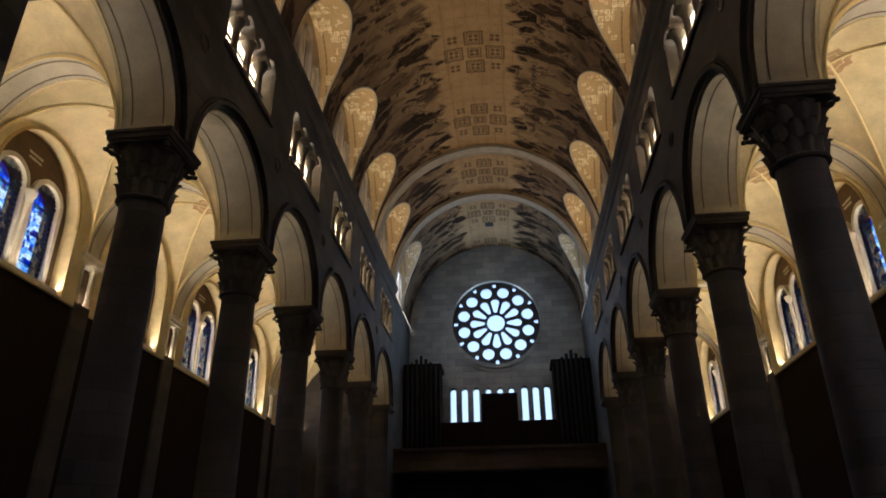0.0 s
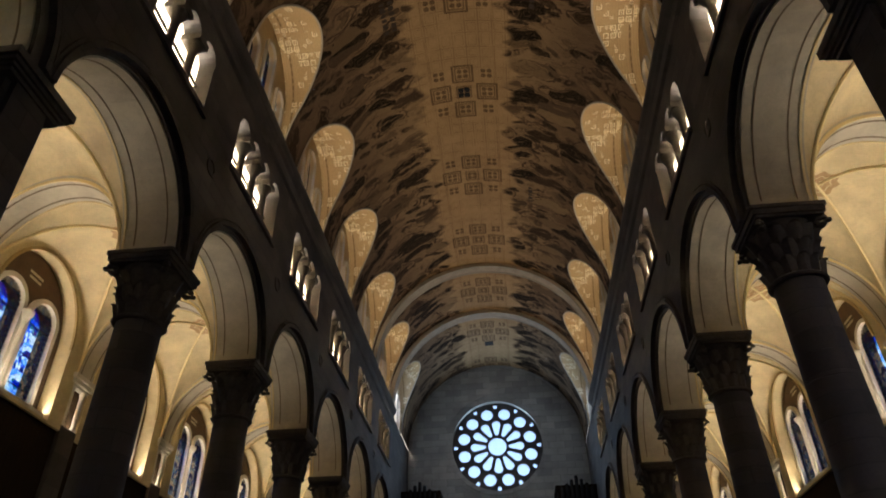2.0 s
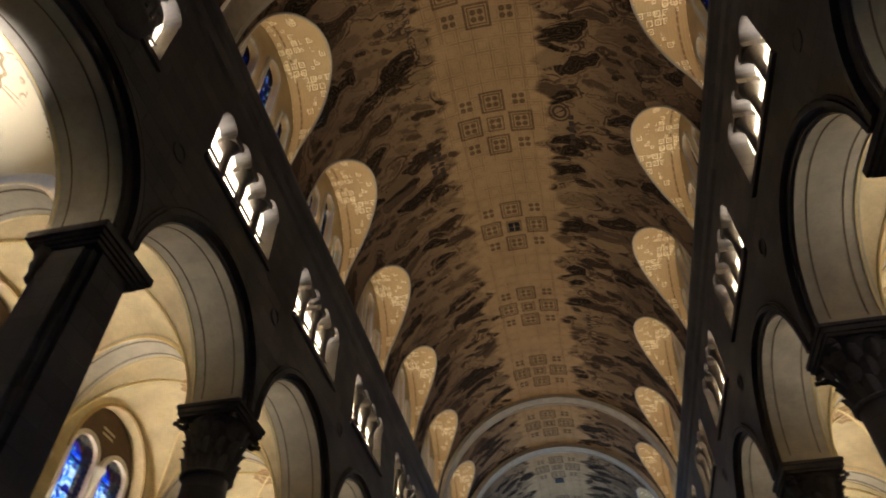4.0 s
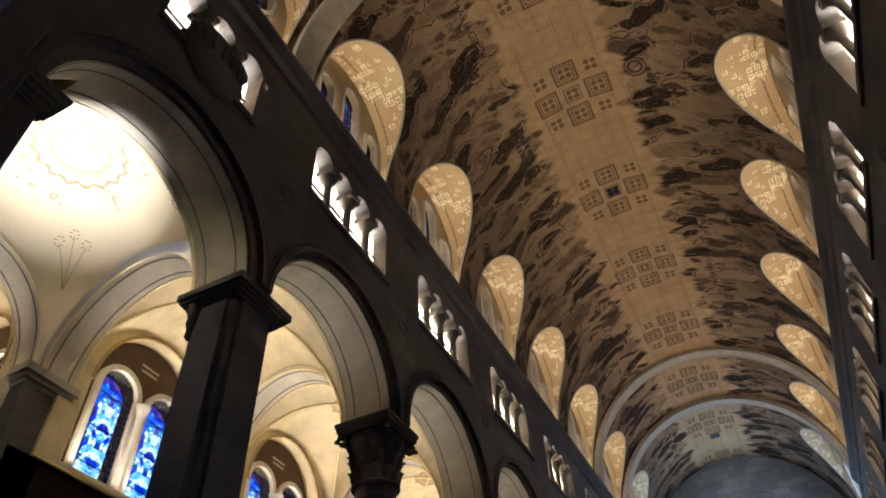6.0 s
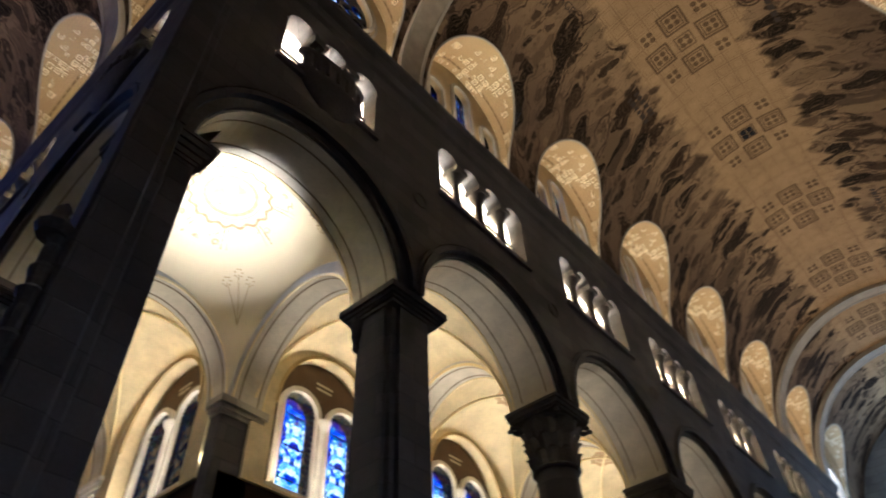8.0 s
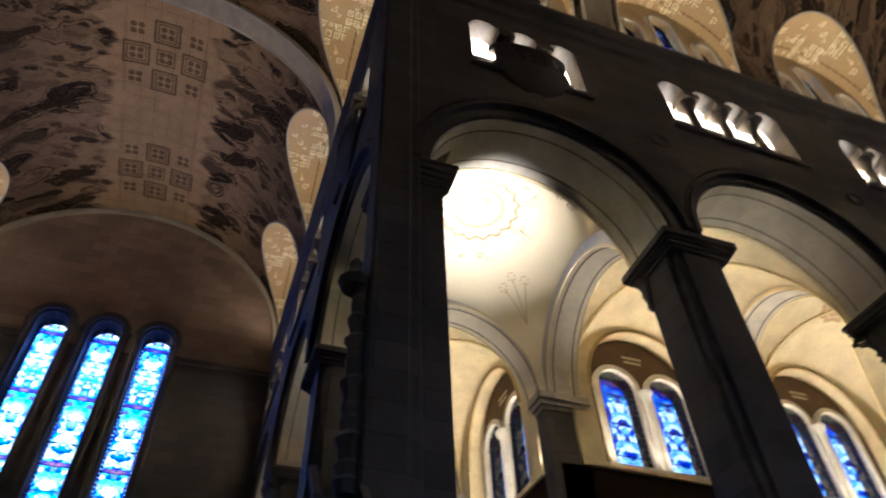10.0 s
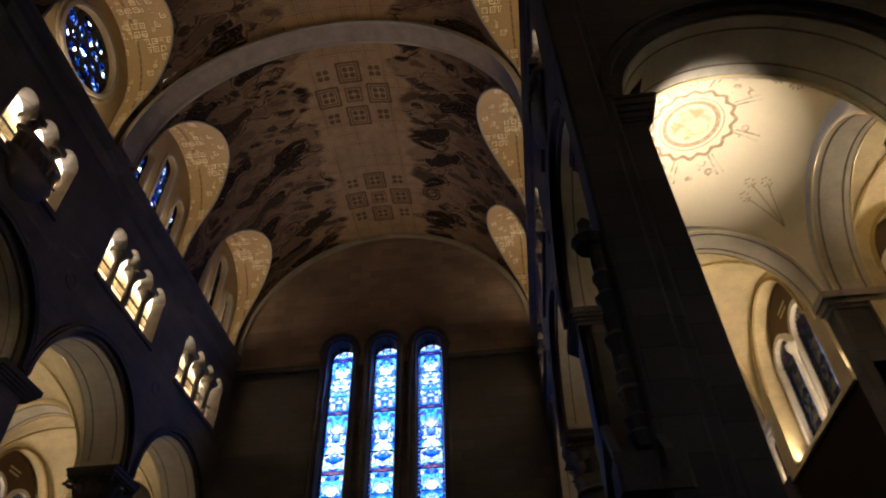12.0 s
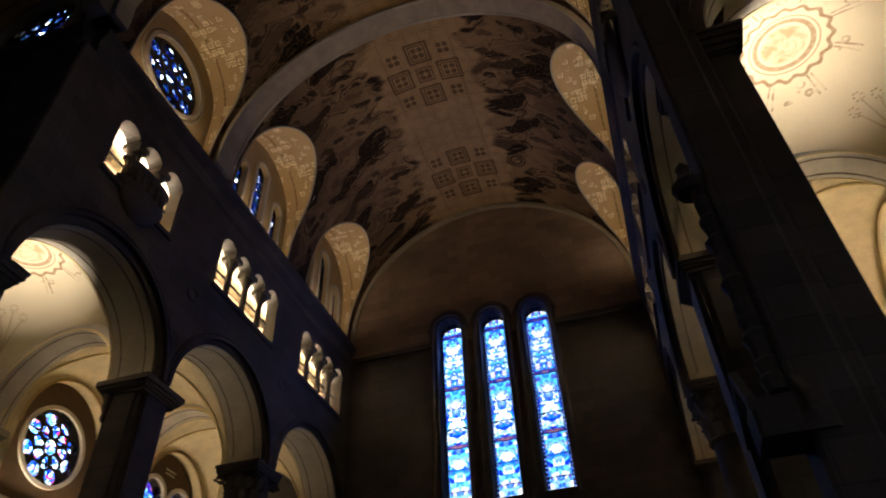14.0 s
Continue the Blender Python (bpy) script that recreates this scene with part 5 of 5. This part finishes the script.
for nm, b in (("wall_closing_east", (8.7, 9.2, -24, 2.9)), ("wall_closing_south", (-15.0, 9.2, -24, -23.4)), ("wall_closing_choir_aisle", (-15.0, -14.2, -24, -19.0)), ("wall_aisle_end_west", (-14.6, -7.8, 47.5, 48.2)), ("wall_aisle_end_east", (7.8, 14.6, 47.5, 48.2)), ("wall_closing_aisle_east", (8.7, 15, 2.0, 2.9))):
    x0, x1, y0, y1 = b
    tagged(Geo().box(Side(0, 0, (1, 0), (0, 1)), x0, x1, y0, y1, 0, 30 if "closing" in nm and "aisle" not in nm else 19.9).make(nm, STONE, None, (x0, y0, 0)), "plain stone wall that closes the church", "wall", kind="structure")
# unseen slabs added over the main vaults to stop sky light at the joints
tagged(Geo().box(Side(0, 0, (1, 0), (0, 1)), -7.5, 7.5, -24, 59, 29.3, 29.8).box(Side(0, 0, (1, 0), (0, 1)), -27, -7.5, -12.4, 2.9, 29.3, 29.8).make("roof", STONE, None, (0, 0, 29.3)), "unseen slabs over the vaults that keep sky light out", "roof", kind="structure")

# ---------------- carved tabernacles on the crossing piers ----------------
def tabernacle(x, y, sx, sy):
    """Gabled stone canopy with a tall crocketed spire, engaged to the pier."""
    P = Side(x, y, (sx, 0), (0, sy))
    root = thing("pier_canopy", P(0, 0, 5.0), "gabled stone canopy with a carved spire against a pier", "canopy", "pier canopies")
    Geo().box(P, -0.28, 0.34, -0.30, 0.5, 4.9, 5.35, 0.04).make("hood", CARVED, root)
    for q in (-0.36, 0.20):
        g = Geo().ring(P, [(-0.5, 5.25), (0.02, 5.85), (0.55, 5.25), (0.55, 5.12), (0.02, 5.70), (-0.5, 5.12)], q, q + 0.1)
        g.make("gable", CARVED, root)
    rnd = random.Random(4)
    z = 5.5
    w = 0.13
    while z < 8.7:
        h = rnd.uniform(0.16, 0.42)
        g = Geo().lathe(*P(0, 0.1, 0)[:2], [(w * rnd.uniform(0.9, 1.1), z), (w * 1.1, z + h * 0.4), (w * rnd.uniform(1.05, 1.7), z + h * 0.75), (w, z + h)], 9)
        g.make("spire_tier", CARVED, root, smooth=True)
        z += h
        w *= 0.985
    cx, cy, _ = P(0, 0, 0)
    Geo().lathe(cx, cy, [(0.2, 8.7), (0.26, 8.85), (0.14, 9.0), (0.09, 9.15), (0.11, 9.22), (0.03, 9.35)], 10).make("finial", CARVED, root, smooth=True)


tabernacle(-7.12, 2.2, -1, 1)

# ---------------- lettering and vents on the nave vault ----------------
def on_vault(u, s, lift=0.012):
    r = R_VAULT - lift
    return NAVE_C(u, r * math.sin(s / R_VAULT), CORNICE + r * math.cos(s / R_VAULT))


def vault_words(text, u0, s0, size):
    root = thing("painted_lettering", on_vault(u0, s0), "dark painted capital letters on the vault", "lettering")
    for ch in text:
        cu = bpy.data.curves.new("words", "FONT")
        cu.body, cu.size = ch, size
        ob = bpy.data.objects.new("words", cu)
        me = bpy.data.meshes.new_from_object(ob)
        xs = [v.co.x for v in me.vertices]
        V = [on_vault(u0 + v.co.x - min(xs), s0 + v.co.y) for v in me.vertices]
        mesh_ob("letter", V, [tuple(p.vertices) for p in me.polygons], LINE, root)
        u0 += max(xs) - min(xs) + size * 0.1
        bpy.data.objects.remove(ob)
        bpy.data.meshes.remove(me)


def vault_bars(u0, s0, rows, length, seed):
    root = thing("painted_lettering", on_vault(u0, s0), "rows of dark painted marks on the vault", "lettering")
    rnd = random.Random(seed)
    for r in range(rows):
        q = u0
        while q < u0 + length:
            w = rnd.uniform(0.12, 0.3)
            V = [on_vault(a, t) for a, t in ((q, s0 - r * 0.4), (q + w, s0 - r * 0.4), (q + w, s0 - r * 0.4 + 0.24), (q, s0 - r * 0.4 + 0.24))]
            mesh_ob("mark", V, [(0, 1, 2, 3)], LINE, root)
            q += w + 0.08


vault_words("MARIAGE", 9.75, -3.0, 0.46)
vault_words("DE", 10.3, -3.62, 0.36)
vault_bars(16.7, -3.0, 2, 1.5, 3)
vault_bars(16.0, 3.3, 1, 1.4, 5)
vault_bars(29.6, 3.3, 1, 1.2, 8)
for u, h, gap in ((22.7, 0.26, 0.06), (50.4, 0.36, -0.01)):
    vent = thing("ceiling_vent", on_vault(u, 0.0), "small square black opening in the vault", "vent", "vault vents")
    for i in (-1, 1):
        for j in (-1, 1):
            cu_, cs_ = u + i * (h / 2 + gap / 2), j * (h / 2 + gap / 2)
            V = [on_vault(cu_ + p * h / 2, cs_ + q * h / 2, l) for l in (0.02, 0.05) for p, q in ((-1, -1), (1, -1), (1, 1), (-1, 1))]
            mesh_ob("panel", V, [(0, 1, 2, 3), (7, 6, 5, 4), (0, 4, 5, 1), (1, 5, 6, 2), (2, 6, 7, 3), (3, 7, 4, 0)], IRON, vent)

# ---------------- hidden uplights ----------------
for P, ua, ub, nm in ((NAVE_L, 6.9, 45.0, "aisle_uplight"), (NAVE_R, 6.9, 45.0, "aisle_uplight"), (TRAN_N, 6.9, 19.0, "aisle_uplight"), (TRAN_S, 6.9, 19.0, "aisle_uplight")):
    L = ub - ua
    um = (ua + ub) / 2
    area_lamp(nm, P(um, AISLE + 0.2, 10.56), P(um, AISLE - 1.3, 14.5), L, 0.2, AISLE_W * L * (0.65 if P is TRAN_S else 1.0), WARM, 110)
for P, ua, ub in ((NAVE_L, 0.6, 45.0), (NAVE_R, 0.6, 45.0), (TRAN_N, 0.6, 19.2), (TRAN_S, 0.6, 19.2)):
    L = ub - ua
    um = (ua + ub) / 2
    area_lamp("gallery_strip", P(um, 1.0, SILL - 0.15), P(um, 1.35, 18.2), L, 0.12, TRIFORIUM_W * 0.75 * L, GALLERY, 78)
for P, bays in ((NAVE_L, range(1, 8)), (NAVE_R, range(1, 8)), (TRAN_N, TRAN_BAYS), (TRAN_S, TRAN_BAYS)):
    for k in bays:
        c = bay_centre(k)
        area_lamp("lunette_uplight", P(c, 0.05, 21.12), P(c, -1.1, 24.5), 3.6, 0.12, LUNETTE_W * 3.6 * (1.0 if P in (NAVE_L, NAVE_R) else 0.68), GOLD, 130)
for P in (NAVE_L, TRAN_S, NAVE_R):
    area_lamp("dome_floodlight", P(1.95, 2.05, 12.2), P(3.3, 3.5, 15.8), 0.4, 0.4, DOME_W, PALE, 76)
# sky light in the clear windows of the loft bay
for P in (NAVE_L, NAVE_R):
    c = bay_centre(8)
    area_lamp("sky_in_loft_window", P(c, 1.0, 23.3), P(c + 4.0, -5.0, 20.5), 3.4, 3.4, 95.0, (0.74, 0.86, 1.0))
# sky light in the rose and in the tall lancets
area_lamp("sky_in_rose", (0.11, 57.2, 21.38), (0.11, 45.0, 23.5), 6.4, 6.4, 170.0, (0.66, 0.84, 1.0))
for d in (-2.13, 0.03, 2.17):
    area_lamp("sky_in_lancet", TEND(d, -0.2, 16.7), TEND(d, -8.0, 18.5), 1.1, 8.4, 30.0, (0.14, 0.28, 1.0))
